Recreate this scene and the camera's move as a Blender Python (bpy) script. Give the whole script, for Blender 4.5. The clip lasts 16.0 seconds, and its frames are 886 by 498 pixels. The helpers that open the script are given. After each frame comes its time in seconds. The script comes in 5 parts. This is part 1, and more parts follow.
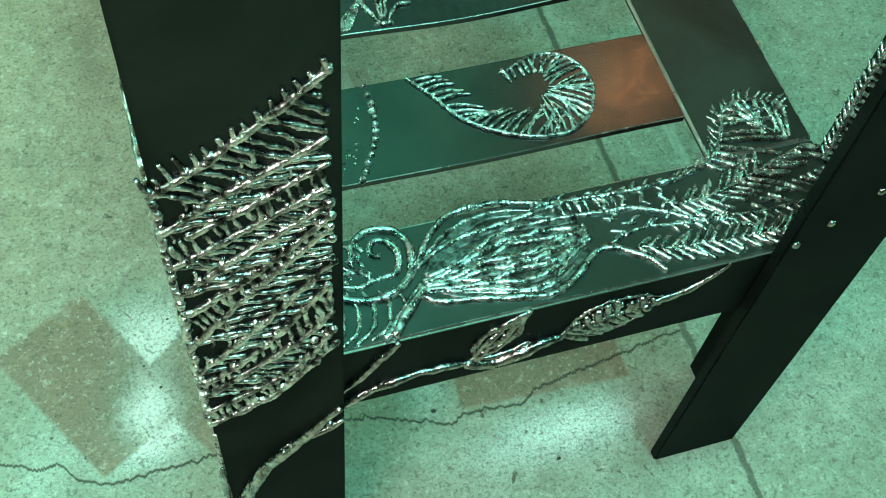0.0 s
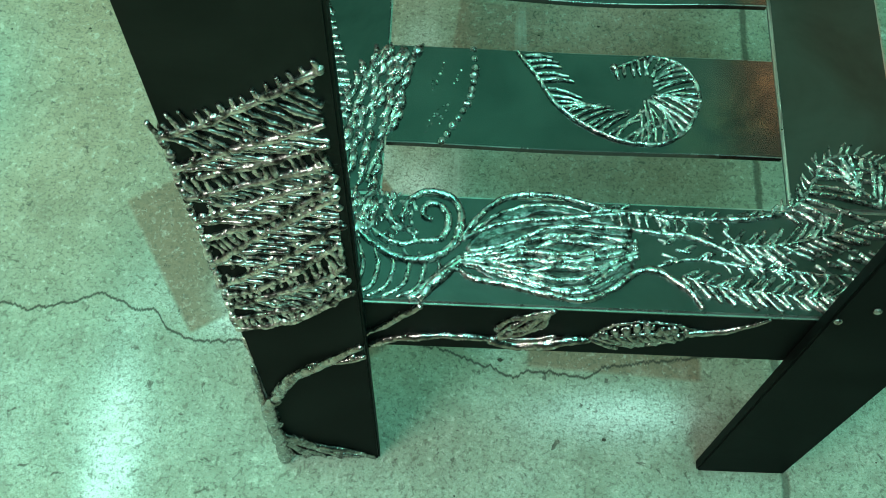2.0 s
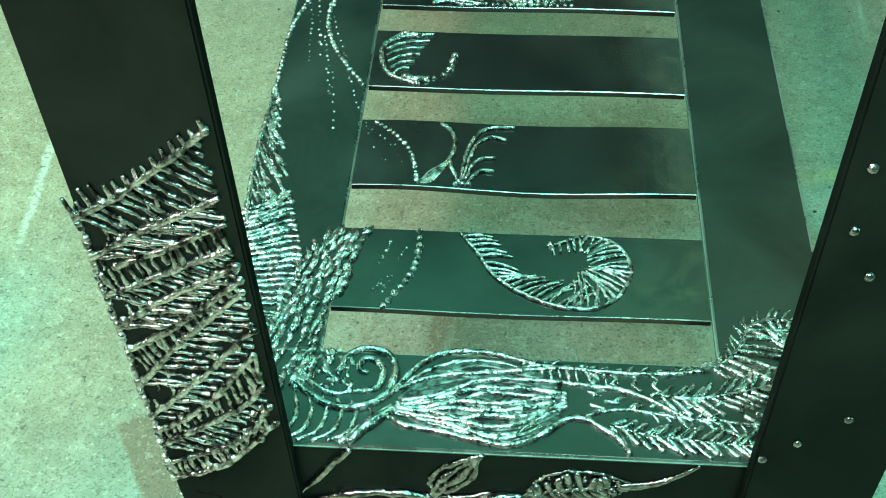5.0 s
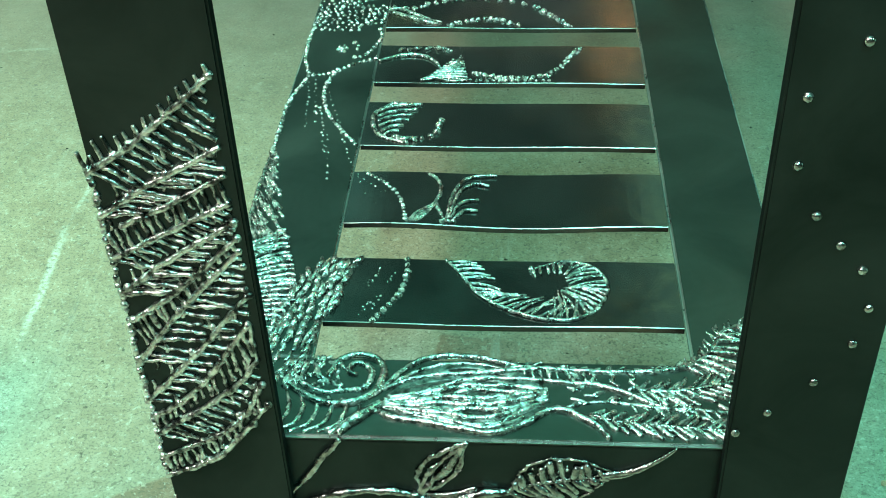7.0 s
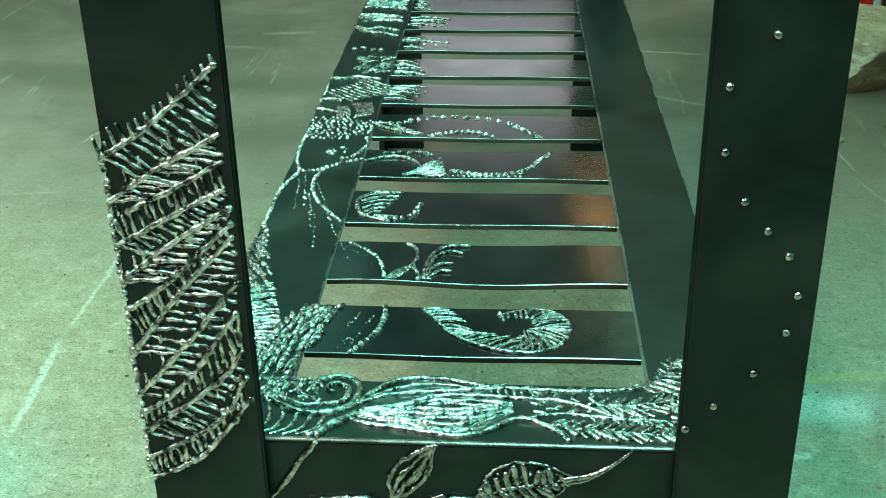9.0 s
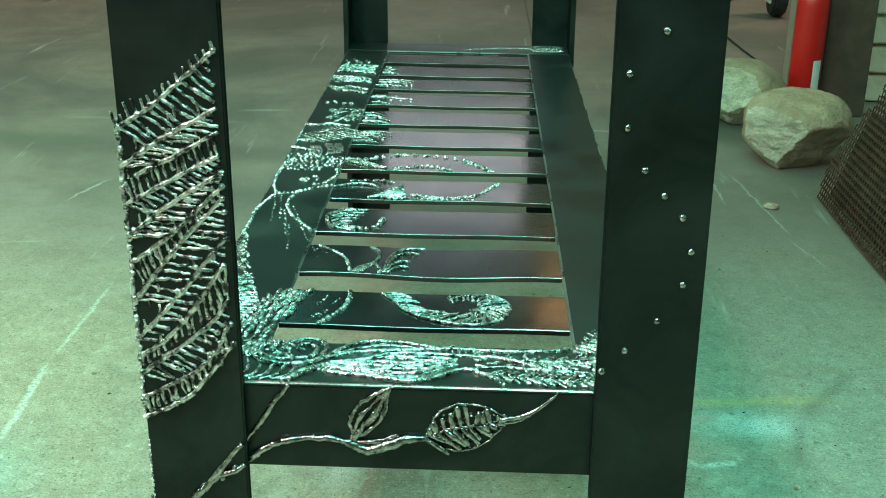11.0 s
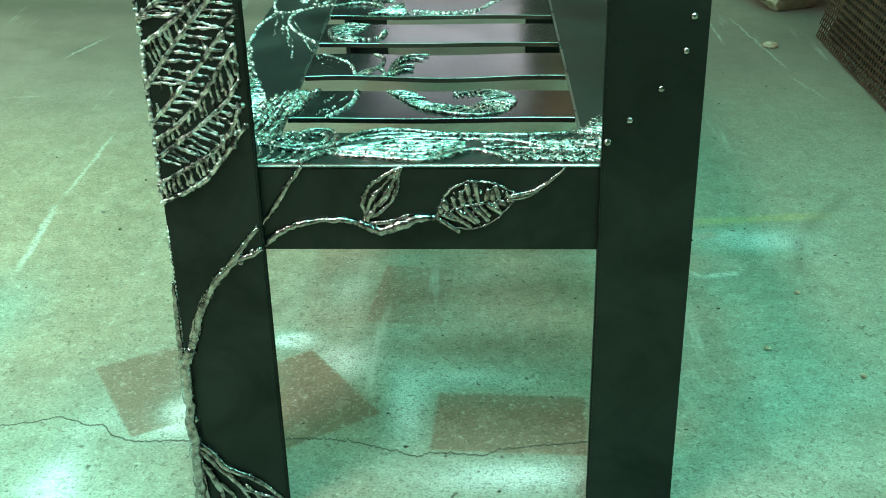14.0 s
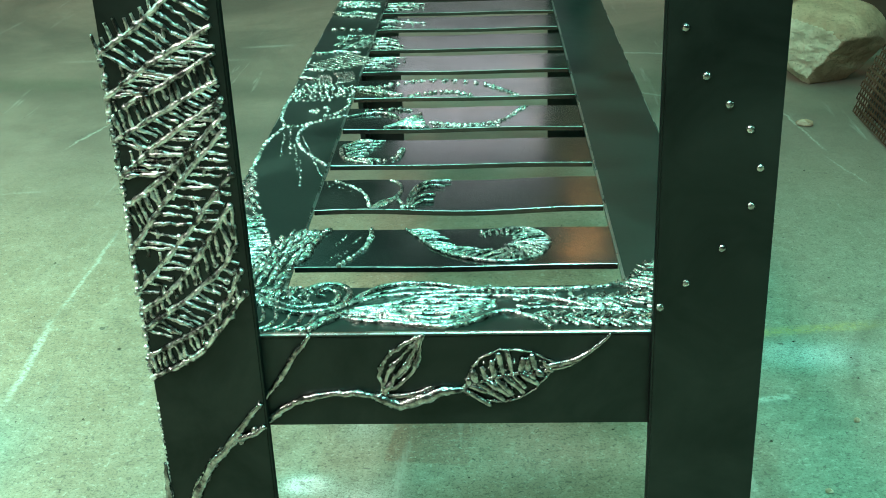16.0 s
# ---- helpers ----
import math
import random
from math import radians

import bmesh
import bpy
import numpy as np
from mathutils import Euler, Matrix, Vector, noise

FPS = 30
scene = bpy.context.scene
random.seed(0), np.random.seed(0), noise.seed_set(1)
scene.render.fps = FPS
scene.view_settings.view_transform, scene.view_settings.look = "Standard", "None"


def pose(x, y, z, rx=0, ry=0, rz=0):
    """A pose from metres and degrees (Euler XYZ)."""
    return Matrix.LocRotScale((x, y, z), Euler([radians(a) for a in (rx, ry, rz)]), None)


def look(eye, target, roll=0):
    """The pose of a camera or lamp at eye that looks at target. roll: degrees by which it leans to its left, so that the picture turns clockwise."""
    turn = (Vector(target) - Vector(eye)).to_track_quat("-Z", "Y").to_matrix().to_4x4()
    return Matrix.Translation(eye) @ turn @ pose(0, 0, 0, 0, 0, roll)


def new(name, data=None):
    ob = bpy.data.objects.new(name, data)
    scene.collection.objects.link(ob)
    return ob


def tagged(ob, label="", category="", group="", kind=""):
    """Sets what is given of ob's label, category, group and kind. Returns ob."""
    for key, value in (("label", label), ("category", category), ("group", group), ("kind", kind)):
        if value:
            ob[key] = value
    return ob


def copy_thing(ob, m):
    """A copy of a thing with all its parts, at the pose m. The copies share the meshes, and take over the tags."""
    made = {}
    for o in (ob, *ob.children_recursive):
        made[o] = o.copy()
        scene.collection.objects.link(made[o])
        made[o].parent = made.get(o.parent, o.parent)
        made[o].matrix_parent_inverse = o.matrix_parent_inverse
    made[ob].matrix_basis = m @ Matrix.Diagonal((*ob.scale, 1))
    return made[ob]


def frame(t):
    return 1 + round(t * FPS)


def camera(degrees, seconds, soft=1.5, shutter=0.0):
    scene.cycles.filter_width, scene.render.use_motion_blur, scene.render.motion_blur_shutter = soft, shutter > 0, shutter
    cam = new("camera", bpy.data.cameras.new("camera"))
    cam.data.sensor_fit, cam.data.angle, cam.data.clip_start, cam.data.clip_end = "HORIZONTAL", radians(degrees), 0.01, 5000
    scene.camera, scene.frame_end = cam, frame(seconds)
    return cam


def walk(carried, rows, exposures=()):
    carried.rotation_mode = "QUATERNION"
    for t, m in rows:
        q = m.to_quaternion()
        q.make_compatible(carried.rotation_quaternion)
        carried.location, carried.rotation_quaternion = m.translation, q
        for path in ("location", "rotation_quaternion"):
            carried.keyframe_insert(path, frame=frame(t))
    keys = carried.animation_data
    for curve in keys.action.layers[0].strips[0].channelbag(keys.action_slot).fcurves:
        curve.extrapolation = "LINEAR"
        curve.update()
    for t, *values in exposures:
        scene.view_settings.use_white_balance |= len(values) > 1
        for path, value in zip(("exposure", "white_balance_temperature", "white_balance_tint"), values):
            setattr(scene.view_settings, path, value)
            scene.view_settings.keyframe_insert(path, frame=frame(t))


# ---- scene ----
cam = camera(42.0, 16.0, 1.0)
PATH = [
    (0, (-0.093, -0.359, 1.242), (0.337, 0.592, -0.465), 8.6),
    (0.5, (-0.034, -0.339, 1.261), (0.232, 0.537, -0.517), 6.9),
    (1, (0.007, -0.335, 1.283), (0.142, 0.498, -0.531), 4.7),
    (1.5, (0.022, -0.325, 1.3), (0.1, 0.49, -0.525), 5.0),
    (2, (0.054, -0.334, 1.309), (0.079, 0.502, -0.508), 3.9),
    (2.5, (0.118, -0.36, 1.307), (0.045, 0.537, -0.479), -0.7),
    (3, (0.153, -0.387, 1.3), (0.031, 0.585, -0.443), -2.7),
    (3.5, (0.152, -0.416, 1.287), (0.043, 0.66, -0.395), -1.5),
    (4, (0.144, -0.46, 1.268), (0.058, 0.74, -0.329), -0.0),
    (4.5, (0.156, -0.489, 1.25), (0.057, 0.811, -0.267), -0.4),
    (4.7, (0.165, -0.492, 1.25), (0.051, 0.83, -0.247), -1.2),
    (7, (0.195, -0.659, 1.165), (0.071, 0.927, -0.048), -1.8),
    (7.5, (0.202, -0.705, 1.129), (0.073, 0.945, 0.005), -1.7),
    (8, (0.203, -0.728, 1.117), (0.073, 0.956, 0.045), -1.5),
    (8.5, (0.199, -0.764, 1.083), (0.084, 0.98, 0.111), -0.9),
    (9, (0.217, -0.834, 1.063), (0.108, 0.955, 0.175), -0.5),
    (11.3, (0.246, -1.084, 1.012), (0.19, 0.786, 0.306), 0.9),
    (11.5, (0.248, -1.097, 1.008), (0.19, 0.775, 0.307), 0.8),
    (12, (0.25, -1.116, 0.987), (0.185, 0.757, 0.288), 0.5),
    (12.5, (0.244, -1.125, 0.968), (0.18, 0.734, 0.233), 0.2),
    (13, (0.242, -1.126, 0.943), (0.176, 0.709, 0.149), -0.2),
    (13.5, (0.239, -1.13, 0.924), (0.178, 0.676, 0.067), -0.6),
    (14, (0.234, -1.131, 0.916), (0.182, 0.661, 0.028), -0.7),
    (14.5, (0.23, -1.119, 0.915), (0.181, 0.678, 0.04), -0.9),
    (15, (0.233, -1.084, 0.929), (0.169, 0.727, 0.083), -1.2),
    (15.5, (0.231, -1.021, 0.945), (0.153, 0.799, 0.119), -1.6),
    (16, (0.22, -0.939, 0.962), (0.14, 0.884, 0.144), -1.8),
]
walk(cam, [(t, look(eye, target, roll)) for t, eye, target, roll in PATH],
     [(0, -0.30), (0.5, -0.18), (1.0, -0.44), (1.5, -0.46), (2.0, -0.56), (2.5, -0.64), (3.0, -0.62), (3.5, -0.46), (4.5, -0.08), (7, 0.08), (8.5, 0.0), (11.5, 0.08), (13, 0.22), (14, 0.0), (14.5, -0.06), (15, 0.02), (16, 0.10)])

# ---- light ----
def glow(name, colour, strength):
    m = bpy.data.materials.new(name)
    m.use_nodes = True
    nt = m.node_tree
    nt.nodes.clear()
    o, e = nt.nodes.new("ShaderNodeOutputMaterial"), nt.nodes.new("ShaderNodeEmission")
    e.inputs[0].default_value, e.inputs[1].default_value = (*colour, 1), strength
    nt.links.new(e.outputs[0], o.inputs[0])
    return m


world = bpy.data.worlds.new("world")
scene.world = world
world.use_nodes = True
world.node_tree.nodes["Background"].inputs[0].default_value = (0.45, 0.62, 0.52, 1)
world.node_tree.nodes["Background"].inputs[1].default_value = 0.05

# added hanging lamps, none in view: place, size, watts, colour, label
GREEN = "added unseen strip lamp with a cold green-white light"
PALE = "added unseen strip lamp with a pale light"
AMBER = "small hanging work lamp with an amber glow"
PANEL = "added unseen lamp panel that gives the rails a soft green glow"
LAMPS = [(-2.6, 0.6, 1.85, 0.30, 2.8, 138, (0.40, 1.0, 0.68), GREEN), (2.9, 0.3, 1.85, 0.30, 2.4, 84, (0.34, 1.0, 0.76), GREEN),
         (0.05, 1.4, 3.2, 2.2, 2.8, 30, (0.11, 1.0, 0.62), GREEN), (-0.45, 0.30, 2.8, 0.16, 0.60, 30, (0.20, 1.0, 0.86), GREEN), (-1.25, -1.15, 2.8, 0.50, 1.20, 92, (1.0, 0.93, 0.84), PALE), (0.50, -1.0, 2.9, 0.50, 1.20, 76, (0.30, 1.0, 0.84), GREEN),
         (-3.4, 5.0, 3.6, 1.8, 0.25, 62, (1.0, 0.74, 0.62), PALE), (3.6, 5.4, 3.6, 1.8, 0.25, 66, (1.0, 0.70, 0.54), PALE),
         (-2.0, 5.6, 3.9, 2.2, 3.6, 20, (0.16, 1.0, 0.80), PANEL), (2.1, 5.4, 3.9, 2.2, 3.6, 20, (0.16, 1.0, 0.80), PANEL),
         (0.85, 5.9, 3.0, 0.30, 0.30, 3.0, (1.0, 0.55, 0.22), AMBER), (1.60, 2.05, 3.0, 0.6, 0.30, 3.6, (1.0, 0.52, 0.26), AMBER)]
DAYLIGHT = glow("daylight_pane", (0.90, 0.92, 1.0), 2.8)


# ---- materials ----
def base_material(name):
    m = bpy.data.materials.new(name)
    m.use_nodes = True
    return m, m.node_tree, m.node_tree.nodes["Principled BSDF"]


def node(nt, kind, **sets):
    n = nt.nodes.new("ShaderNode" + kind)
    for k, v in sets.items():
        n.inputs[k.replace("_", " ")].default_value = v
    return n


def maths(nt, op, a, b=0.0, c=0.0, clamp=False):
    n = nt.nodes.new("ShaderNodeMath")
    n.operation, n.use_clamp = op, clamp
    for i, v in enumerate((a, b, c)):
        if isinstance(v, (int, float)):
            n.inputs[i].default_value = v
        else:
            nt.links.new(v, n.inputs[i])
    return n.outputs[0]


def mixed(nt, fac, a, b):
    n = nt.nodes.new("ShaderNodeMix")
    n.data_type = "RGBA"
    for s, v in ((n.inputs[0], fac), (n.inputs[6], a), (n.inputs[7], b)):
        if isinstance(v, (int, float)):
            s.default_value = v
        elif isinstance(v, tuple):
            s.default_value = (*v, 1)
        else:
            nt.links.new(v, s)
    return n.outputs[2]


def noise_out(nt, vec, scale, detail=4.0, rough=0.55, distort=0.0):
    n = node(nt, "TexNoise", Scale=scale, Detail=detail, Roughness=rough, Distortion=distort)
    nt.links.new(vec, n.inputs["Vector"])
    return n.outputs["Fac"]


def ramp(nt, v, lo, hi, clamp=True):
    n = nt.nodes.new("ShaderNodeMapRange")
    n.clamp = clamp
    nt.links.new(v, n.inputs[0])
    n.inputs[1].default_value, n.inputs[2].default_value = lo, hi
    return n.outputs[0]


def bump(nt, shader, height, strength, distance):
    b = node(nt, "Bump", Strength=strength, Distance=distance)
    nt.links.new(height, b.inputs["Height"])
    nt.links.new(b.outputs[0], shader.inputs["Normal"])


def coords(nt, kind="Object"):
    return nt.nodes.new("ShaderNodeTexCoord").outputs[kind]


def geometry_position(nt):
    return nt.nodes.new("ShaderNodeNewGeometry").outputs["Position"]


def steel(name, dark, light, rough_lo, rough_hi, temper=0.0, metal=0.9, edge=1.0):
    """Oiled mill-scale steel: cloudy scale, faint scratches, an optional straw and brown heat tint."""
    m, nt, p = base_material(name)
    v = geometry_position(nt)
    cloud = ramp(nt, noise_out(nt, v, 9, 5, 0.6, 0.6), 0.3, 0.7)
    fine = noise_out(nt, v, 160, 3, 0.6)
    stretch = nt.nodes.new("ShaderNodeMapping")
    stretch.inputs["Scale"].default_value = (14, 420, 60)
    nt.links.new(v, stretch.inputs[0])
    scratch = ramp(nt, noise_out(nt, stretch.outputs[0], 1, 2, 0.5), 0.62, 0.72)
    col = mixed(nt, cloud, dark, light)
    if temper:
        sep = nt.nodes.new("ShaderNodeSeparateXYZ")
        nt.links.new(v, sep.inputs[0])
        ends = ramp(nt, maths(nt, "MULTIPLY_ADD", noise_out(nt, v, 11, 3, 0.6, 0.6), 0.16, sep.outputs[0]), 0.33, 0.41)
        spot = maths(nt, "MAXIMUM", ramp(nt, noise_out(nt, v, 5.5, 2, 0.5, 0.8), 0.56, 0.72), ends)
        straw = mixed(nt, ramp(nt, noise_out(nt, v, 26, 3, 0.6, 0.8), 0.45, 0.65), (0.12, 0.070, 0.050), (0.30, 0.18, 0.10))
        col = mixed(nt, maths(nt, "MULTIPLY", spot, temper), col, straw)
    nt.links.new(col, p.inputs["Base Color"])
    p.inputs["Metallic"].default_value = metal
    r = maths(nt, "MULTIPLY_ADD", cloud, rough_hi - rough_lo, rough_lo)
    r = maths(nt, "MULTIPLY_ADD", maths(nt, "SUBTRACT", fine, 0.5), 0.06, r)
    nt.links.new(maths(nt, "MULTIPLY_ADD", scratch, 0.03, r, True), p.inputs["Roughness"])
    p.inputs["Specular IOR Level"].default_value = 0.35
    p.inputs["Specular Tint"].default_value = (edge, edge, edge, 1)
    bump(nt, p, fine, 0.006, 0.0004)
    return m


# rail tops: paler, with the far room's reflected light put into the colour
LIT_TOP_STEEL = steel("lit_top_steel", (0.046, 0.053, 0.049), (0.084, 0.094, 0.087), 0.34, 0.46, 0.0, 0.95)
# leg steel, also the darker copy for the shaded rail flanges
SCALE = steel("leg_and_shaded_flange_steel", (0.021, 0.028, 0.026), (0.044, 0.055, 0.051), 0.34, 0.46, 0.0, 0.85, 0.06)
SLAT = steel("slat_steel", (0.045, 0.046, 0.045), (0.088, 0.086, 0.082), 0.14, 0.23, 0.28, 0.8)


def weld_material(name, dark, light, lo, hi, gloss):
    """Weld metal: random pale and dark patches put glint and dark reflection into the colour."""
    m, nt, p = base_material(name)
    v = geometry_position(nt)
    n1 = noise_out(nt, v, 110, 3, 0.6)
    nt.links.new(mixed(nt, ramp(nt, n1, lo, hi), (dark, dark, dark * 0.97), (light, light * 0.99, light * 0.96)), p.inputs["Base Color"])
    p.inputs["Metallic"].default_value = 1.0
    nt.links.new(maths(nt, "MULTIPLY_ADD", noise_out(nt, v, 170, 2, 0.5), 0.24, gloss), p.inputs["Roughness"])
    bump(nt, p, noise_out(nt, v, 260, 2, 0.5), 0.7, 0.0016)
    return m


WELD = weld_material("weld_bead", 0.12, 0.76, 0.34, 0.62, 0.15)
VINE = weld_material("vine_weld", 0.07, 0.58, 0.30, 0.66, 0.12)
# darker copy for the pod's filling: shade between the ridges as colour
GAP_SHADE_WELD = weld_material("gap_shade_weld", 0.05, 0.20, 0.36, 0.62, 0.26)
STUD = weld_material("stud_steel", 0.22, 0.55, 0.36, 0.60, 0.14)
# widest step from dark to pale: highlight contrast painted into the leg's welds
CONTRAST_WELD = weld_material("contrast_weld_bead", 0.06, 0.82, 0.38, 0.60, 0.19)
BARE = steel("worn_edge", (0.18, 0.18, 0.175), (0.50, 0.49, 0.47), 0.22, 0.34)


def plain(name, c1, c2, scale, rough, metal=0.0, bump_amount=0.0, bump_scale=60):
    m, nt, p = base_material(name)
    v = coords(nt)
    n1 = ramp(nt, noise_out(nt, v, scale, 6, 0.6, 0.4), 0.3, 0.7)
    nt.links.new(mixed(nt, n1, c1, c2), p.inputs["Base Color"])
    p.inputs["Roughness"].default_value, p.inputs["Metallic"].default_value = rough, metal
    if bump_amount:
        bump(nt, p, noise_out(nt, v, bump_scale, 5, 0.65), bump_amount, 0.01)
    return m


def floor_material():
    """Worn concrete with pale overspray round masked rectangles, a wandering crack and stains."""
    m, nt, p = base_material("sprayed_concrete")
    v = geometry_position(nt)
    sep = nt.nodes.new("ShaderNodeSeparateXYZ")
    nt.links.new(v, sep.inputs[0])
    x, y = sep.outputs[0], sep.outputs[1]
    big = noise_out(nt, v, 1.6, 4, 0.6, 0.5)
    mid = noise_out(nt, v, 9, 5, 0.65, 0.3)
    fine = noise_out(nt, v, 420, 4, 0.75)
    grit = noise_out(nt, v, 130, 3, 0.7)
    col = mixed(nt, ramp(nt, mid, 0.3, 0.7), (0.305, 0.228, 0.155), (0.425, 0.335, 0.24))
    wob = maths(nt, "MULTIPLY_ADD", mid, 0.9, 0.55)

    def clouds(rows):
        total = None
        for cx, cy, rx, ry, amount in rows:
            dx = maths(nt, "DIVIDE", maths(nt, "SUBTRACT", x, cx), rx)
            dy = maths(nt, "DIVIDE", maths(nt, "SUBTRACT", y, cy), ry)
            d = maths(nt, "ADD", maths(nt, "MULTIPLY", dx, dx), maths(nt, "MULTIPLY", dy, dy))
            g = maths(nt, "MULTIPLY", maths(nt, "POWER", 2.718, maths(nt, "MULTIPLY", d, -1.0)), amount)
            total = g if total is None else maths(nt, "ADD", total, g)
        return maths(nt, "MULTIPLY", total, wob)

    spray, over = clouds(SPRAY), clouds(OVER)
    mask = None
    for cx, cy, hx, hy, turn in MASKED:
        c, s = math.cos(radians(turn)), math.sin(radians(turn))
        dx, dy = maths(nt, "SUBTRACT", x, cx), maths(nt, "SUBTRACT", y, cy)
        u = maths(nt, "ADD", maths(nt, "MULTIPLY", dx, c), maths(nt, "MULTIPLY", dy, s))
        w = maths(nt, "SUBTRACT", maths(nt, "MULTIPLY", dy, c), maths(nt, "MULTIPLY", dx, s))
        a = ramp(nt, maths(nt, "SUBTRACT", hx, maths(nt, "ABSOLUTE", u)), -0.002, 0.004)
        b = ramp(nt, maths(nt, "SUBTRACT", hy, maths(nt, "ABSOLUTE", w)), -0.002, 0.004)
        r = maths(nt, "MULTIPLY", a, b)
        mask = r if mask is None else maths(nt, "MAXIMUM", mask, r)
    rx = maths(nt, "DIVIDE", maths(nt, "SUBTRACT", x, 0.265), 0.17)
    ry = maths(nt, "DIVIDE", maths(nt, "SUBTRACT", y, 0.54), 0.24)
    rosy = maths(nt, "POWER", 2.718, maths(nt, "MULTIPLY", maths(nt, "MULTIPLY_ADD", rx, rx, maths(nt, "MULTIPLY", ry, ry)), -1.0))
    open_part = maths(nt, "SUBTRACT", 1.0, maths(nt, "MAXIMUM", maths(nt, "MULTIPLY", mask, 0.9), maths(nt, "MULTIPLY", rosy, 0.8)))
    amount = maths(nt, "MULTIPLY_ADD", spray, open_part, over, True)
    speck = ramp(nt, fine, 0.30, 0.62)
    amount = maths(nt, "MULTIPLY", amount, maths(nt, "MULTIPLY_ADD", speck, 0.45, 0.55), 0.0, True)
    paint = mixed(nt, ramp(nt, amount, 0.35, 0.8), (0.20, 0.37, 0.31), (0.74, 0.80, 0.77))
    col = mixed(nt, ramp(nt, amount, 0.0, 0.72), col, paint)
    col = mixed(nt, maths(nt, "MULTIPLY", maths(nt, "MULTIPLY", mask, maths(nt, "SUBTRACT", 1.0, over, 0.0, True)), 0.72), col, (0.185, 0.122, 0.08))
    col = mixed(nt, maths(nt, "MULTIPLY", rosy, 0.75), col, mixed(nt, ramp(nt, mid, 0.3, 0.7), (0.38, 0.235, 0.20), (0.48, 0.31, 0.26)))
    pit = maths(nt, "MAXIMUM", ramp(nt, noise_out(nt, v, 60, 3, 0.6, 0.6), 0.66, 0.72), ramp(nt, noise_out(nt, v, 170, 2, 0.5, 0.4), 0.71, 0.76))
    col = mixed(nt, maths(nt, "MULTIPLY", pit, 0.85), col, (0.07, 0.065, 0.05))
    dark = ramp(nt, noise_out(nt, v, 240, 3, 0.7), 0.50, 0.65)
    pale = ramp(nt, grit, 0.57, 0.68)
    col = mixed(nt, maths(nt, "MULTIPLY", dark, 0.62), col, (0.08, 0.08, 0.06))
    col = mixed(nt, maths(nt, "MULTIPLY", pale, 0.42), col, (0.66, 0.66, 0.58))
    fleck = ramp(nt, noise_out(nt, v, 115, 2, 0.6, 0.8), 0.60, 0.66)
    col = mixed(nt, maths(nt, "MULTIPLY", fleck, 0.55), col, (0.09, 0.09, 0.065))
    chalk = ramp(nt, noise_out(nt, v, 85, 3, 0.65, 0.5), 0.60, 0.70)
    col = mixed(nt, maths(nt, "MULTIPLY", chalk, 0.30), col, (0.70, 0.70, 0.62))
    mottle = noise_out(nt, v, 34, 5, 0.7, 0.6)
    col = mixed(nt, maths(nt, "MULTIPLY", ramp(nt, mottle, 0.50, 0.68), 0.35), col, (0.13, 0.12, 0.09))
    col = mixed(nt, maths(nt, "MULTIPLY", ramp(nt, mottle, 0.46, 0.30), 0.22), col, (0.62, 0.60, 0.52))
    blotch = ramp(nt, noise_out(nt, v, 4.2, 5, 0.7, 1.0), 0.52, 0.72)
    col = mixed(nt, maths(nt, "MULTIPLY", blotch, 0.4), col, (0.14, 0.13, 0.095))
    bare = mixed(nt, ramp(nt, mid, 0.3, 0.7), (0.185, 0.135, 0.118), (0.275, 0.205, 0.178))
    col = mixed(nt, maths(nt, "MULTIPLY", ramp(nt, maths(nt, "MULTIPLY_ADD", mid, 0.5, y), 1.25, 2.1), 0.78), col, bare)
    grime = maths(nt, "MULTIPLY", ramp(nt, noise_out(nt, v, 1.1, 5, 0.65, 0.8), 0.40, 0.62), ramp(nt, y, 1.2, 3.0))
    col = mixed(nt, maths(nt, "MULTIPLY", grime, 0.7), col, (0.10, 0.09, 0.075))
    for cx, cy, rx, ry in ((-1.0, 2.42, 0.55, 0.10), (-0.5, 2.36, 0.35, 0.08), (-0.45, 1.95, 0.3, 0.10), (0.9, 2.95, 0.5, 0.25)):
        dx = maths(nt, "DIVIDE", maths(nt, "SUBTRACT", x, cx), rx)
        dy = maths(nt, "DIVIDE", maths(nt, "SUBTRACT", y, cy), ry)
        d = maths(nt, "MULTIPLY_ADD", dx, dx, maths(nt, "MULTIPLY", dy, dy))
        g = maths(nt, "MULTIPLY", maths(nt, "POWER", 2.718, maths(nt, "MULTIPLY", d, -1.0)), maths(nt, "MULTIPLY_ADD", mid, 1.4, -0.1))
        col = mixed(nt, maths(nt, "MULTIPLY", g, 0.75, 0.0, True), col, (0.09, 0.085, 0.065))
    # pale scuffs
    st = nt.nodes.new("ShaderNodeMapping")
    st.inputs["Rotation"].default_value, st.inputs["Scale"].default_value = (0, 0, radians(-28)), (16, 1.3, 1)
    nt.links.new(v, st.inputs[0])
    scuff = maths(nt, "MULTIPLY", ramp(nt, noise_out(nt, st.outputs[0], 1, 5, 0.65), 0.62, 0.72), ramp(nt, big, 0.40, 0.55))
    col = mixed(nt, maths(nt, "MULTIPLY", scuff, 0.5), col, (0.6, 0.6, 0.55))
    for ax, ay, bx, by, wide, amount, tone in STREAKS:
        length = math.hypot(bx - ax, by - ay)
        c, t = (bx - ax) / length, (by - ay) / length
        dx, dy = maths(nt, "SUBTRACT", x, ax), maths(nt, "SUBTRACT", y, ay)
        along = maths(nt, "ADD", maths(nt, "MULTIPLY", dx, c), maths(nt, "MULTIPLY", dy, t))
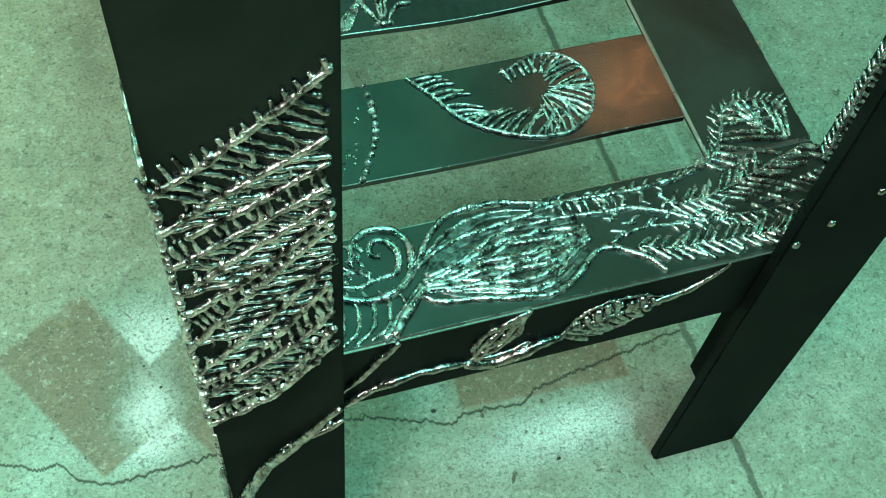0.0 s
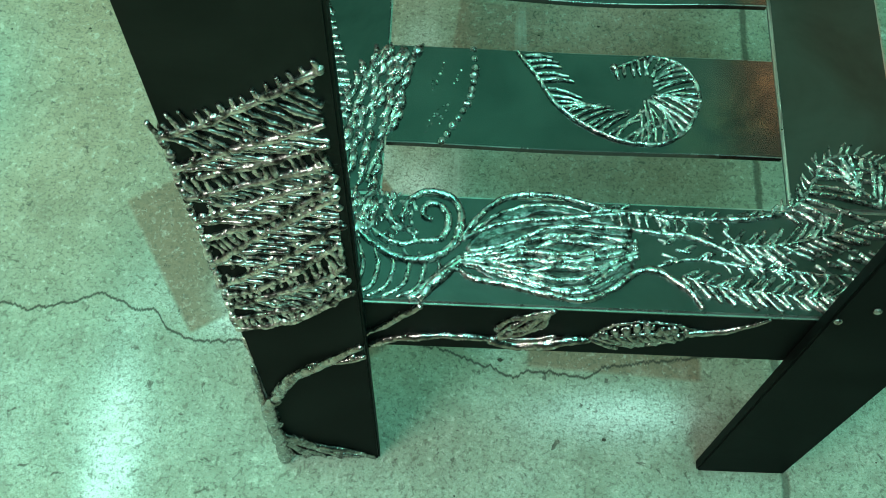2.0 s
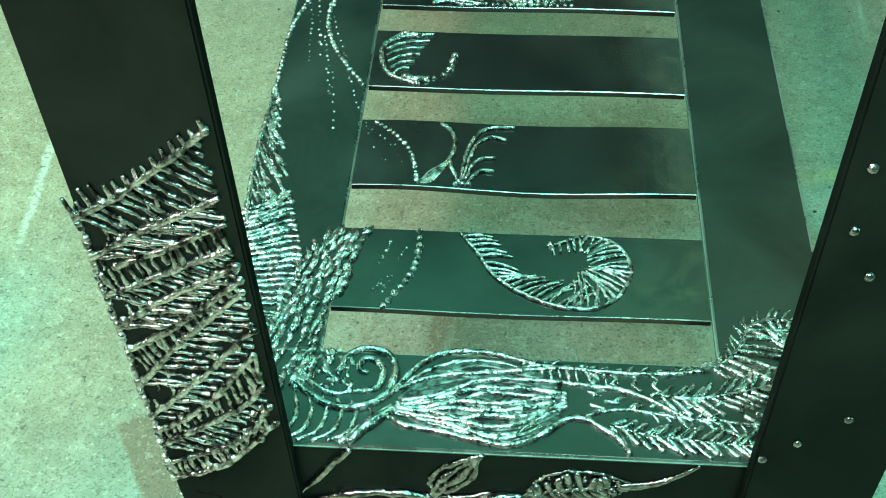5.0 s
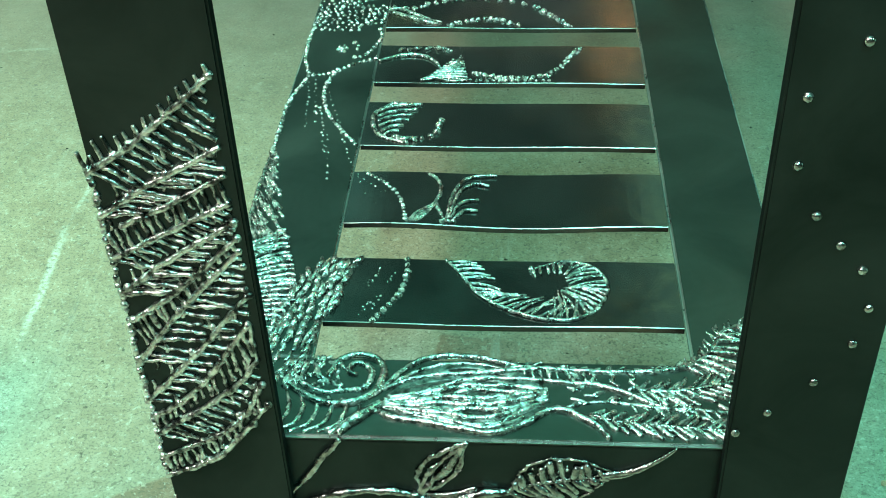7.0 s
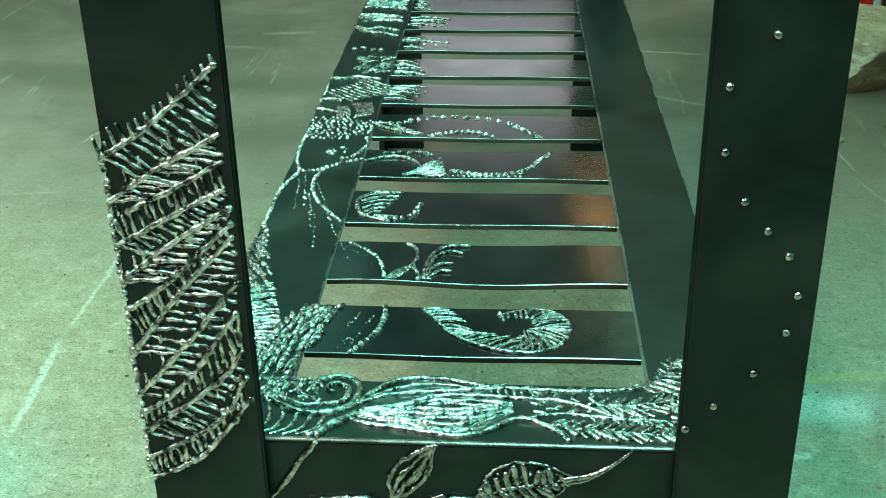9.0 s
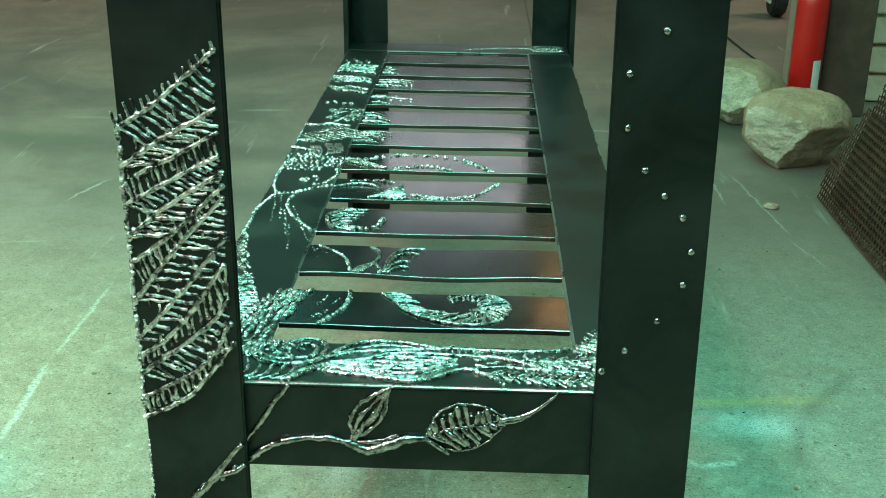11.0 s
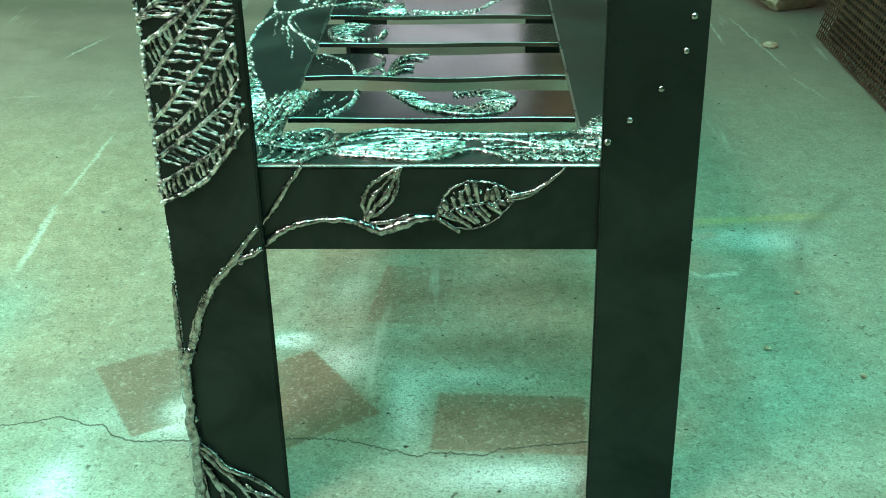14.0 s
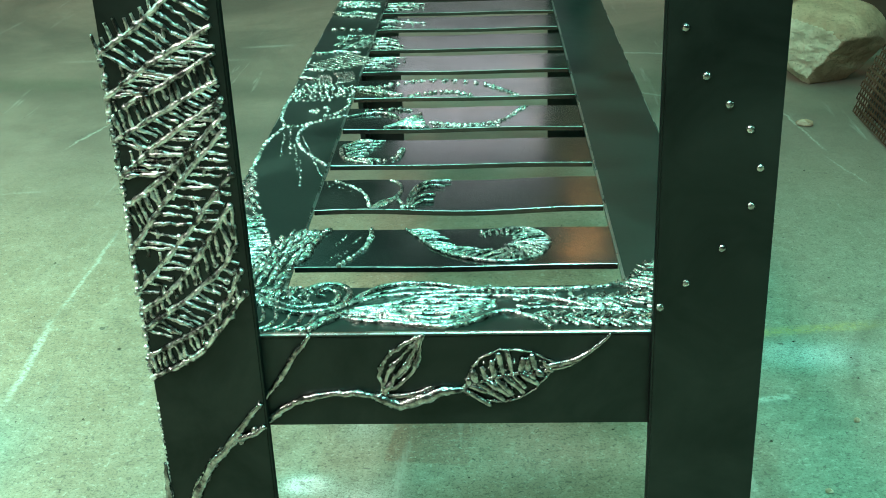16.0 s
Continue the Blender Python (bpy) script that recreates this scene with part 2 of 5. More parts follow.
        across = maths(nt, "ADD", maths(nt, "SUBTRACT", maths(nt, "MULTIPLY", dy, c), maths(nt, "MULTIPLY", dx, t)), maths(nt, "MULTIPLY_ADD", mid, 0.03, -0.015))
        fade = min(0.08, length * 0.3)
        line_in = maths(nt, "MULTIPLY", ramp(nt, along, 0.0, fade), ramp(nt, along, length, length - fade))
        body = maths(nt, "MULTIPLY", line_in, maths(nt, "SUBTRACT", 1.0, ramp(nt, maths(nt, "ABSOLUTE", across), wide * 0.3, wide)))
        body = maths(nt, "MULTIPLY", body, ramp(nt, grit, 0.36, 0.56))
        col = mixed(nt, maths(nt, "MULTIPLY", body, amount), col, tone)
    # the crack that runs across under the bench
    line = nt.nodes.new("ShaderNodeCombineXYZ")
    nt.links.new(x, line.inputs[0])
    jag = maths(nt, "SUBTRACT", noise_out(nt, line.outputs[0], 42, 4, 0.75), 0.5)
    fray = maths(nt, "SUBTRACT", noise_out(nt, line.outputs[0], 170, 3, 0.7), 0.5)
    mean = maths(nt, "MULTIPLY_ADD", jag, 0.024, maths(nt, "MULTIPLY_ADD", fray, 0.014, CRACK[0][1]))
    for (ax, ay), (bx, by) in zip(CRACK, CRACK[1:]):
        mean = maths(nt, "MULTIPLY_ADD", ramp(nt, x, ax, bx), by - ay, mean)
    off = maths(nt, "ABSOLUTE", maths(nt, "SUBTRACT", y, mean))
    crack = maths(nt, "SUBTRACT", 1.0, ramp(nt, off, 0.0006, 0.0022))
    crack = maths(nt, "MULTIPLY", crack, maths(nt, "LESS_THAN", maths(nt, "ABSOLUTE", maths(nt, "ADD", x, 0.03)), 0.50))
    col = mixed(nt, maths(nt, "MULTIPLY", crack, 0.85), col, (0.03, 0.03, 0.02))
    # sawn joint with crumbled edges
    joff = maths(nt, "ABSOLUTE", maths(nt, "SUBTRACT", x, maths(nt, "MULTIPLY_ADD", noise_out(nt, v, 45, 3, 0.7), 0.010, 0.4705)))
    joint = maths(nt, "SUBTRACT", 1.0, ramp(nt, joff, 0.0025, 0.0055))
    col = mixed(nt, maths(nt, "MULTIPLY", joint, 0.75), col, (0.05, 0.045, 0.03))
    crack = maths(nt, "MAXIMUM", crack, joint)
    nt.links.new(col, p.inputs["Base Color"])
    nt.links.new(maths(nt, "MULTIPLY_ADD", mid, 0.25, 0.42), p.inputs["Roughness"])
    h = maths(nt, "ADD", maths(nt, "MULTIPLY", fine, 0.5), maths(nt, "MULTIPLY", pit, -1.0))
    bump(nt, p, maths(nt, "SUBTRACT", h, maths(nt, "MULTIPLY", crack, 2.0)), 0.6, 0.0015)
    return m


# pale spray clouds on the floor: centre, radii, amount
SPRAY = [(-0.20, 0.24, 0.13, 0.11, 0.35), (-0.30, -0.02, 0.032, 0.15, 0.62), (-0.56, 0.47, 0.09, 0.14, 0.5), (0.10, -0.03, 0.60, 0.13, 0.32),
         (-0.045, 0.40, 0.035, 0.022, 1.0), (0.036, 0.575, 0.05, 0.07, 0.5), (0.12, 0.68, 0.07, 0.03, 0.4), (0.05, 0.35, 0.06, 0.05, 0.45), (0.142, 0.20, 0.035, 0.07, 0.7), (0.13, 0.42, 0.06, 0.025, 0.35), (0.24, 0.295, 0.10, 0.035, 0.45), (0.73, 0.76, 0.11, 0.055, 0.50), (0.15, 0.36, 0.45, 0.40, 0.30), (0.16, 0.34, 0.22, 0.07, 0.22), (0.68, 0.12, 0.30, 0.32, 0.20),
         (0.42, 0.68, 0.08, 0.04, 0.45), (1.0, 0.7, 0.5, 1.0, 0.34), (-0.5, 0.05, 0.3, 0.2, 0.42), (0.64, 0.612, 0.06, 0.012, 0.22), (0.28, 0.065, 0.10, 0.035, 0.55)]
# later passes that went over the masked places too
OVER = [(-0.168, 0.205, 0.045, 0.05, 1.0), (-0.15, 0.30, 0.05, 0.06, 0.5)]
# where sheets lay while the floor was sprayed: centre, half sizes, turn
MASKED = [(-0.225, 0.262, 0.062, 0.101, 30), (0.135, 0.548, 0.062, 0.098, -6), (-0.039, 0.2265, 0.103, 0.106, -55.3),
          (0.285, 0.182, 0.104, 0.069, -3)]
# scratches, drips and scuffs on the floor: from, to, half width, strength, colour
PALE_MARK, DARK_MARK, YELLOW_MARK, PINK_MARK = (0.62, 0.64, 0.58), (0.12, 0.12, 0.085), (0.55, 0.46, 0.10), (0.55, 0.20, 0.16)
STREAKS = [(-0.556, 0.60, -0.58, 0.93, 0.009, 0.8, PALE_MARK), (-0.578, 0.92, -0.578, 1.33, 0.006, 0.6, PALE_MARK), (0.927, 2.27, 0.926, 1.97, 0.005, 0.6, PALE_MARK), (0.992, 2.28, 1.05, 1.74, 0.005, 0.55, PALE_MARK),
           (1.03, 1.74, 1.09, 1.50, 0.004, 0.4, PALE_MARK), (-0.88, 1.86, -0.81, 2.10, 0.006, 0.6, PALE_MARK), (-0.95, 1.543, -0.80, 1.575, 0.008, 0.22, PALE_MARK), (-0.62, 2.90, -0.42, 2.92, 0.02, 0.35, PALE_MARK),
           (0.55, 2.75, 0.85, 2.70, 0.012, 0.5, PALE_MARK), (0.55, 2.35, 0.80, 2.20, 0.010, 0.4, PALE_MARK), (0.602, 0.640, 0.626, 0.610, 0.007, 0.8, PALE_MARK), (0.615, 0.612, 0.70, 0.626, 0.010, 0.75, PALE_MARK),
           (0.784, 0.60, 0.825, 0.79, 0.020, 0.55, DARK_MARK), (0.815, 0.765, 0.985, 0.99, 0.022, 0.6, DARK_MARK), (0.60, 0.824, 0.92, 0.866, 0.022, 0.42, YELLOW_MARK), (0.625, 0.772, 0.685, 0.774, 0.016, 0.5, PINK_MARK),
           (-1.40, 2.50, -0.95, 2.47, 0.09, 0.85, DARK_MARK), (-1.2, 2.76, -0.55, 2.74, 0.02, 0.20, PALE_MARK)]
# the crack's course across the floor
CRACK = [(-0.53, 0.175), (-0.442, 0.173), (-0.426, 0.165), (-0.38, 0.177), (-0.341, 0.191), (-0.296, 0.173), (-0.275, 0.172), (-0.257, 0.151), (-0.227, 0.134), (-0.18, 0.136), (-0.027, 0.141), (0.007, 0.143), (0.065, 0.139), (0.127, 0.117), (0.164, 0.104), (0.175, 0.113), (0.246, 0.108), (0.276, 0.122), (0.368, 0.136), (0.47, 0.15)]
CONCRETE = floor_material()
PLASTER = plain("dim_plaster", (0.15, 0.17, 0.15), (0.21, 0.23, 0.20), 1.5, 0.9, 0, 0.2)
CEILING = plain("dark_ceiling", (0.05, 0.10, 0.085), (0.08, 0.14, 0.12), 1.2, 0.9)


def stone_material():
    """Tan weathered stone, pale and granular where it has been broken open."""
    m, nt, p = base_material("field_stone")
    v = coords(nt)
    fresh = nt.nodes.new("ShaderNodeAttribute")
    fresh.attribute_name = "fresh"
    cloud = ramp(nt, noise_out(nt, v, 14, 6, 0.6, 0.4), 0.3, 0.7)
    speck = ramp(nt, noise_out(nt, v, 110, 3, 0.6), 0.60, 0.70)
    skin = mixed(nt, cloud, (0.42, 0.25, 0.165), (0.72, 0.48, 0.33))
    broken = mixed(nt, cloud, (0.56, 0.41, 0.29), (0.92, 0.76, 0.60))
    edge = maths(nt, "MULTIPLY_ADD", noise_out(nt, v, 60, 4, 0.6), 0.9, maths(nt, "SUBTRACT", fresh.outputs["Fac"], 0.45))
    col = mixed(nt, ramp(nt, edge, 0.42, 0.60), skin, broken)
    col = mixed(nt, maths(nt, "MULTIPLY", speck, 0.5), col, (0.16, 0.12, 0.08))
    nt.links.new(col, p.inputs["Base Color"])
    p.inputs["Roughness"].default_value = 0.88
    pitted = maths(nt, "ADD", noise_out(nt, v, 70, 6, 0.7), maths(nt, "MULTIPLY", noise_out(nt, v, 22, 4, 0.6, 0.5), 1.6))
    bump(nt, p, pitted, 0.9, 0.012)
    return m


STONE = stone_material()
RED = plain("red_paint", (0.70, 0.012, 0.010), (0.80, 0.02, 0.015), 8, 0.35)
TIMBER = plain("old_timber", (0.055, 0.026, 0.017), (0.105, 0.052, 0.034), 10, 0.8, 0, 0.4)
RUST = plain("rusted_steel", (0.055, 0.022, 0.011), (0.115, 0.050, 0.024), 16, 0.85, 0.2, 0.4)
BRICK = plain("pale_brick", (0.56, 0.28, 0.21), (0.72, 0.46, 0.36), 9, 0.9, 0, 0.6)
MORTAR = plain("mortar", (0.34, 0.25, 0.20), (0.44, 0.33, 0.27), 20, 0.95, 0, 0.5)
WHITE = plain("white_paint", (0.70, 0.70, 0.68), (0.80, 0.80, 0.77), 20, 0.5)
# near-black of the added plates: the shade seen through the sheets' holes
HOLE_SHADE = plain("hole_shade", (0.010, 0.008, 0.007), (0.022, 0.017, 0.014), 12, 0.8)
RUBBER = plain("black_rubber", (0.012, 0.012, 0.012), (0.03, 0.03, 0.03), 20, 0.7)


# ---- building helpers ----
def mesh_of(name, bm, material, smooth=False, edge=None):
    me = bpy.data.meshes.new(name)
    bm.normal_update()
    bm.to_mesh(me)
    bm.free()
    me.materials.append(material)
    if edge:
        me.materials.append(edge)
    if smooth:
        me.polygons.foreach_set("use_smooth", [True] * len(me.polygons))
    return me


def part(name, bm, material, parent, label="", smooth=False, edge=None):
    ob = new(name, mesh_of(name, bm, material, smooth, edge))
    ob.parent = parent
    if label:
        tagged(ob, label)
    return ob


def box(bm, x0, x1, y0, y1, z0, z1, bevel=0.0, segments=2, slot=0):
    made = bmesh.ops.create_cube(bm, size=1.0)["verts"]
    for v in made:
        v.co = Vector(((x0 + x1) / 2 + v.co.x * (x1 - x0), (y0 + y1) / 2 + v.co.y * (y1 - y0), (z0 + z1) / 2 + v.co.z * (z1 - z0)))
    if bevel:
        edges = list({e for v in made for e in v.link_edges})
        bmesh.ops.bevel(bm, geom=edges, offset=bevel, segments=segments, affect="EDGES", clamp_overlap=True, material=slot)
    return bm


def thing(name, label, category, group="", at=(0, 0, 0)):
    ob = new(name)
    ob.location = at
    return tagged(ob, label, category, group)


# ---- the room ----
X0, X1, Y0, Y1, TOP = -6.0, 5.0, -5.0, 9.0, 4.2


def structure(name, bm, material, label, category):
    return tagged(new(name, mesh_of(name, bm, material)), label, category, kind="structure")


bm = bmesh.new()
box(bm, X0, X1, Y0, Y1, -0.2, 0.0)
structure("floor", bm, CONCRETE, "worn concrete floor with pale overspray and cracks", "floor")
for nm, lim in (("wall_west", (X0 - 0.2, X0, Y0, Y1)), ("wall_east", (X1, X1 + 0.2, Y0, Y1)), ("wall_south", (X0 - 0.2, X1 + 0.2, Y0 - 0.2, Y0)), ("wall_north", (X0 - 0.2, X1 + 0.2, Y1, Y1 + 0.2))):
    bm = bmesh.new()
    box(bm, *lim, -0.2, TOP)
    structure(nm, bm, PLASTER, "dim plain workshop wall", "wall")
bm = bmesh.new()
box(bm, X0 - 0.2, X1 + 0.2, Y0 - 0.2, Y1 + 0.2, TOP, TOP + 0.2)
structure("ceiling", bm, CEILING, "dark workshop ceiling", "ceiling")

# daylight window high in the far wall
win = tagged(new("window_1"), "bright daylight window high in the far wall", "window", kind="structure")
bm = bmesh.new()
box(bm, -0.75, 0.75, Y1 - 0.02, Y1 - 0.004, 2.60, 3.3)
part("pane", bm, DAYLIGHT, win)
bm = bmesh.new()
for lim in ((-0.82, -0.75, 2.53, 3.37), (0.75, 0.82, 2.53, 3.37), (-0.75, 0.75, 2.53, 2.60), (-0.75, 0.75, 3.3, 3.37)):
    box(bm, lim[0], lim[1], Y1 - 0.05, Y1 - 0.003, lim[2], lim[3], 0.004)
part("window_frame", bm, WHITE, win)


def added_lamp(x, y, z, length, width, watts, colour, label):
    """An added hanging fixture, out of view: housing, diffuser and two hangers, with an area lamp just under the
    diffuser.
    """
    lamp = thing("added_lamp", label, "ceiling light", "workshop lights", (x, y, z))
    bm = bmesh.new()
    box(bm, -length / 2 - 0.02, length / 2 + 0.02, -width / 2 - 0.02, width / 2 + 0.02, 0.012, 0.07, 0.008)
    part("housing", bm, WHITE, lamp)
    bm = bmesh.new()
    box(bm, -length / 2, length / 2, -width / 2, width / 2, 0.0, 0.012, 0.002)
    part("diffuser", bm, WHITE, lamp)
    for s in (-1, 1):
        bm = bmesh.new()
        box(bm, s * length * 0.35 - 0.003, s * length * 0.35 + 0.003, -0.003, 0.003, 0.07, TOP - z)
        part("hanger", bm, RUBBER, lamp)
    data = bpy.data.lights.new("added_light", "AREA")
    data.shape, data.size, data.size_y, data.energy, data.color = "RECTANGLE", length, width, watts, colour
    ob = new("added_light", data)
    ob.parent, ob.location = lamp, (0, 0, -0.004)
    return lamp


for lx, ly, lz, ln, wd, watts, colour, words in LAMPS:
    added_lamp(lx, ly, lz, ln, wd, watts, colour, words)


# ---- welded relief work ----
def spline(pts, step):
    """Points about every step along a smooth curve through pts."""
    p = [np.array(q, float) for q in pts]
    p = [2 * p[0] - p[1]] + p + [2 * p[-1] - p[-2]]
    out = []
    for i in range(1, len(p) - 2):
        a, b, c, d = p[i - 1:i + 3]
        n = max(2, int(np.linalg.norm(c - b) / step))
        for k in range(n):
            t = k / n
            out.append(0.5 * (2 * b + (c - a) * t + (2 * a - 5 * b + 4 * c - d) * t * t + (3 * b - a - 3 * c + d) * t ** 3))
    out.append(p[-2])
    return np.array(out)


class Relief:
    """Weld metal laid on a flat face. to_world maps (u, v, height) of the face into metres."""

    def __init__(self, to_world, seed=1, bold=0.86):
        self.bold = bold
        self.to_world, self.verts, self.faces, self.rng = to_world, [], [], random.Random(seed)

    def strand(self, pts, r=0.002, taper=(0.8, 0.45), lump=0.22, wobble=0.0006, sides=7, flat=1.0):
        """A run of weld metal along pts, swelling and thinning as it was laid; flat under 1 presses it down."""
        r *= 1.22 * self.bold
        c = spline(pts, r * 0.62)
        n = len(c)
        if n < 3:
            return
        tang = np.gradient(c, axis=0)
        tang /= np.linalg.norm(tang, axis=1)[:, None] + 1e-9
        phase, start = self.rng.random() * 6, len(self.verts)
        side = drift = 0.0
        for i in range(n):
            t = i / (n - 1)
            grow = taper[0] + (1 - taper[0]) * min(1, t / 0.3) if t < 0.3 else 1 + (taper[1] - 1) * max(0, (t - 0.55) / 0.45)
            ridge = math.sin(i * 0.42 + phase) * 0.45
            drift = drift * 0.88 + (self.rng.random() - 0.5) * 0.4
            rr = r * grow * (1 + lump * 0.7 * ridge + lump * 0.9 * drift)
            side = side * 0.7 + (self.rng.random() - 0.5) * wobble
            nx, ny = -tang[i][1], tang[i][0]
            u, v = c[i][0] + nx * side, c[i][1] + ny * side
            for k in range(sides):
                a = 2 * math.pi * k / sides
                w, h = math.cos(a) * rr, (math.sin(a) * rr * 1.05 + rr * 0.6) * flat
                self.verts.append(self.to_world(u + nx * w, v + ny * w, h))
        for i in range(n - 1):
            for k in range(sides):
                a, b = start + i * sides + k, start + i * sides + (k + 1) % sides
                self.faces.append((a, b, b + sides, a + sides))
        self.faces.append(tuple(start + k for k in reversed(range(sides))))
        self.faces.append(tuple(start + (n - 1) * sides + k for k in range(sides)))

    def blob(self, u, v, r, sides=7):
        start = len(self.verts)
        sx, sy = 1 + 0.3 * (self.rng.random() - 0.5), 1 + 0.3 * (self.rng.random() - 0.5)
        for lat in (-0.15, 0.45, 0.95):
            for k in range(sides):
                a = 2 * math.pi * k / sides + self.rng.random() * 0.2
                self.verts.append(self.to_world(u + math.cos(a) * math.cos(lat) * r * sx, v + math.sin(a) * math.cos(lat) * r * sy, math.sin(lat) * r * 1.05))
        self.verts.append(self.to_world(u, v, r * 1.1))
        for ring in range(2):
            for k in range(sides):
                a, b = start + ring * sides + k, start + ring * sides + (k + 1) % sides
                self.faces.append((a, b, b + sides, a + sides))
        for k in range(sides):
            self.faces.append((start + 2 * sides + k, start + 2 * sides + (k + 1) % sides, start + 3 * sides))

    def chain(self, pts, r=0.0026, gap=1.7, jitter=0.0004):
        r *= 1.25
        for u, v in spline(pts, r * max(gap, 1.95)):
            self.blob(u + (self.rng.random() - 0.5) * 2 * jitter, v + (self.rng.random() - 0.5) * 2 * jitter, r * (0.8 + 0.4 * self.rng.random()))

    def clusters(self, pts, gap=0.0125, r=0.0030, wide=0.0045):
        """Knots of three to five beads, one large and the rest small, strung along pts."""
        for u, v in spline(pts, gap):
            self.blob(u, v, r * (0.95 + 0.3 * self.rng.random()))
            for k in range(self.rng.randint(2, 4)):
                a = self.rng.random() * 6.3
                d = wide * (0.65 + 0.5 * self.rng.random())
                self.blob(u + math.cos(a) * d, v + math.sin(a) * d, r * (0.4 + 0.35 * self.rng.random()), 6)

    def drip(self, pts, r=0.0018):
        """A thin run that ends in a drop."""
        self.strand(pts, r, (0.6, 1.0), 0.25, 0.0006)
        self.blob(pts[-1][0], pts[-1][1], r * 1.75)

    def dots(self, a, b, count, r=0.0012, spread=0.003):
        for i in range(count):
            t = (i + self.rng.random() * 0.6) / count
            self.blob(a[0] + (b[0] - a[0]) * t + (self.rng.random() - 0.5) * spread, a[1] + (b[1] - a[1]) * t + (self.rng.random() - 0.5) * spread, r * (0.6 + 0.8 * self.rng.random()), 6)

    def ribs(self, pts, gap, length, angle, r=0.0015, bend=0.25, spread=0.25, inside=None, grow=(1.0, 1.0), taper=(1.0, 0.5)):
        """Short strands that leave a spine at an angle (degrees, to its left), bending as they go."""
        c = spline(pts, gap)
        tang = np.gradient(c, axis=0)
        n = len(c)
        for i in range(n):
            heading = math.atan2(tang[i][1], tang[i][0]) + radians(angle) + (self.rng.random() - 0.5) * 0.35
            size = length * (grow[0] + (grow[1] - grow[0]) * i / max(1, n - 1)) * (1 + spread * 2 * (self.rng.random() - 0.5))
            u, v = c[i]
            stroke = [(u, v)]
            for k in range(3):
                u, v = u + math.cos(heading) * size / 3, v + math.sin(heading) * size / 3
                heading += bend * (1 if angle > 0 else -1) * 0.5
                if inside and not inside(u, v):
                    break
                stroke.append((u, v))
            if len(stroke) > 1:
                self.strand(stroke, r * (0.85 + 0.3 * self.rng.random()), taper)

    def finish(self, name, parent, label, kind="", metal=None):
        me = bpy.data.meshes.new(name)
        me.from_pydata([tuple(v) for v in self.verts], [], self.faces)
        me.materials.append(metal or WELD)
        me.polygons.foreach_set("use_smooth", [True] * len(me.polygons))
        me.update()
        ob = new(name, me)
        ob.parent = parent
        return tagged(ob, label, kind=kind)


# ---- the bench ----
W, T, GAP, SEAT, LONG = 0.1016, 0.0127, 0.367, 0.45, 1.885
bench = thing("bench", "long dark steel bench with welded plant reliefs on its frame", "bench")
LEAN = -0.009


def leaned(u, z):
    return u + 0.006 + LEAN * z


def post(x_out, x_in, y_end, y_in, label=""):
    """An angle-iron leg: a wide plate across the end and a flange along the side, one rolled section."""
    bm = bmesh.new()
    sx, sy = (1 if x_in > x_out else -1), (1 if y_in > y_end else -1)
    outline = [(x_out, y_end), (x_in, y_end), (x_in, y_end + sy * T), (x_out + sx * T, y_end + sy * T), (x_out + sx * T, y_in), (x_out, y_in)]
    if sx * sy < 0:
        outline.reverse()
    low = [bm.verts.new((leaned(x, 0), y, 0)) for x, y in outline]
    face = bm.faces.new(list(reversed(low)))
    top = bmesh.ops.extrude_face_region(bm, geom=[face])
    for v in top["geom"]:
        if isinstance(v, bmesh.types.BMVert):
            v.co.z = 0.95
            v.co.x += LEAN * 0.95
    bmesh.ops.recalc_face_normals(bm, faces=bm.faces)
    bmesh.ops.bevel(bm, geom=list(bm.edges), offset=0.0018, segments=2, affect="EDGES", clamp_overlap=True)
    return part("leg", bm, SCALE, bench, label)


leg_weld = post(-W - 0.001, 0.0018, 0.0, W, "angle-iron leg wrapped in a woven weld relief")
leg_stud = post(GAP + W, GAP, 0.0, W, "plain angle-iron leg with a row of small studs")
post(-W, 0.0, LONG, LONG - W)
post(GAP + W, GAP, LONG, LONG - W)


def rail(x0, x1, y0, y1, outer, label=""):
    """A frame rail of angle iron: a flat top with a flange down its outer side."""
    bm = bmesh.new()
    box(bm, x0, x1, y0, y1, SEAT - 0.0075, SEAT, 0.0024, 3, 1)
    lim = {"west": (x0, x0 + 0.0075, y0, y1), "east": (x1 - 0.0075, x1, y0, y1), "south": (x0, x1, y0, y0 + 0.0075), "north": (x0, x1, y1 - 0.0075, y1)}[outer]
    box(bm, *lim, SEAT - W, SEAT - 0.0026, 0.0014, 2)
    ob = part("rail", bm, LIT_TOP_STEEL, bench, label, False, BARE)
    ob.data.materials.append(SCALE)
    # flanges get the darker steel, so their shade is in the colour
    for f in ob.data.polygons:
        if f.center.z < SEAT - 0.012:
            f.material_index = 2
    return ob


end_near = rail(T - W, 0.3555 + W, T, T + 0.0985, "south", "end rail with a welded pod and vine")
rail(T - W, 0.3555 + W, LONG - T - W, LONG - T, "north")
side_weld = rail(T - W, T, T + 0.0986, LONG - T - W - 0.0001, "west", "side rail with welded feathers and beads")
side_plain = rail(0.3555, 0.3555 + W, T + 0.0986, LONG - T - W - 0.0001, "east")

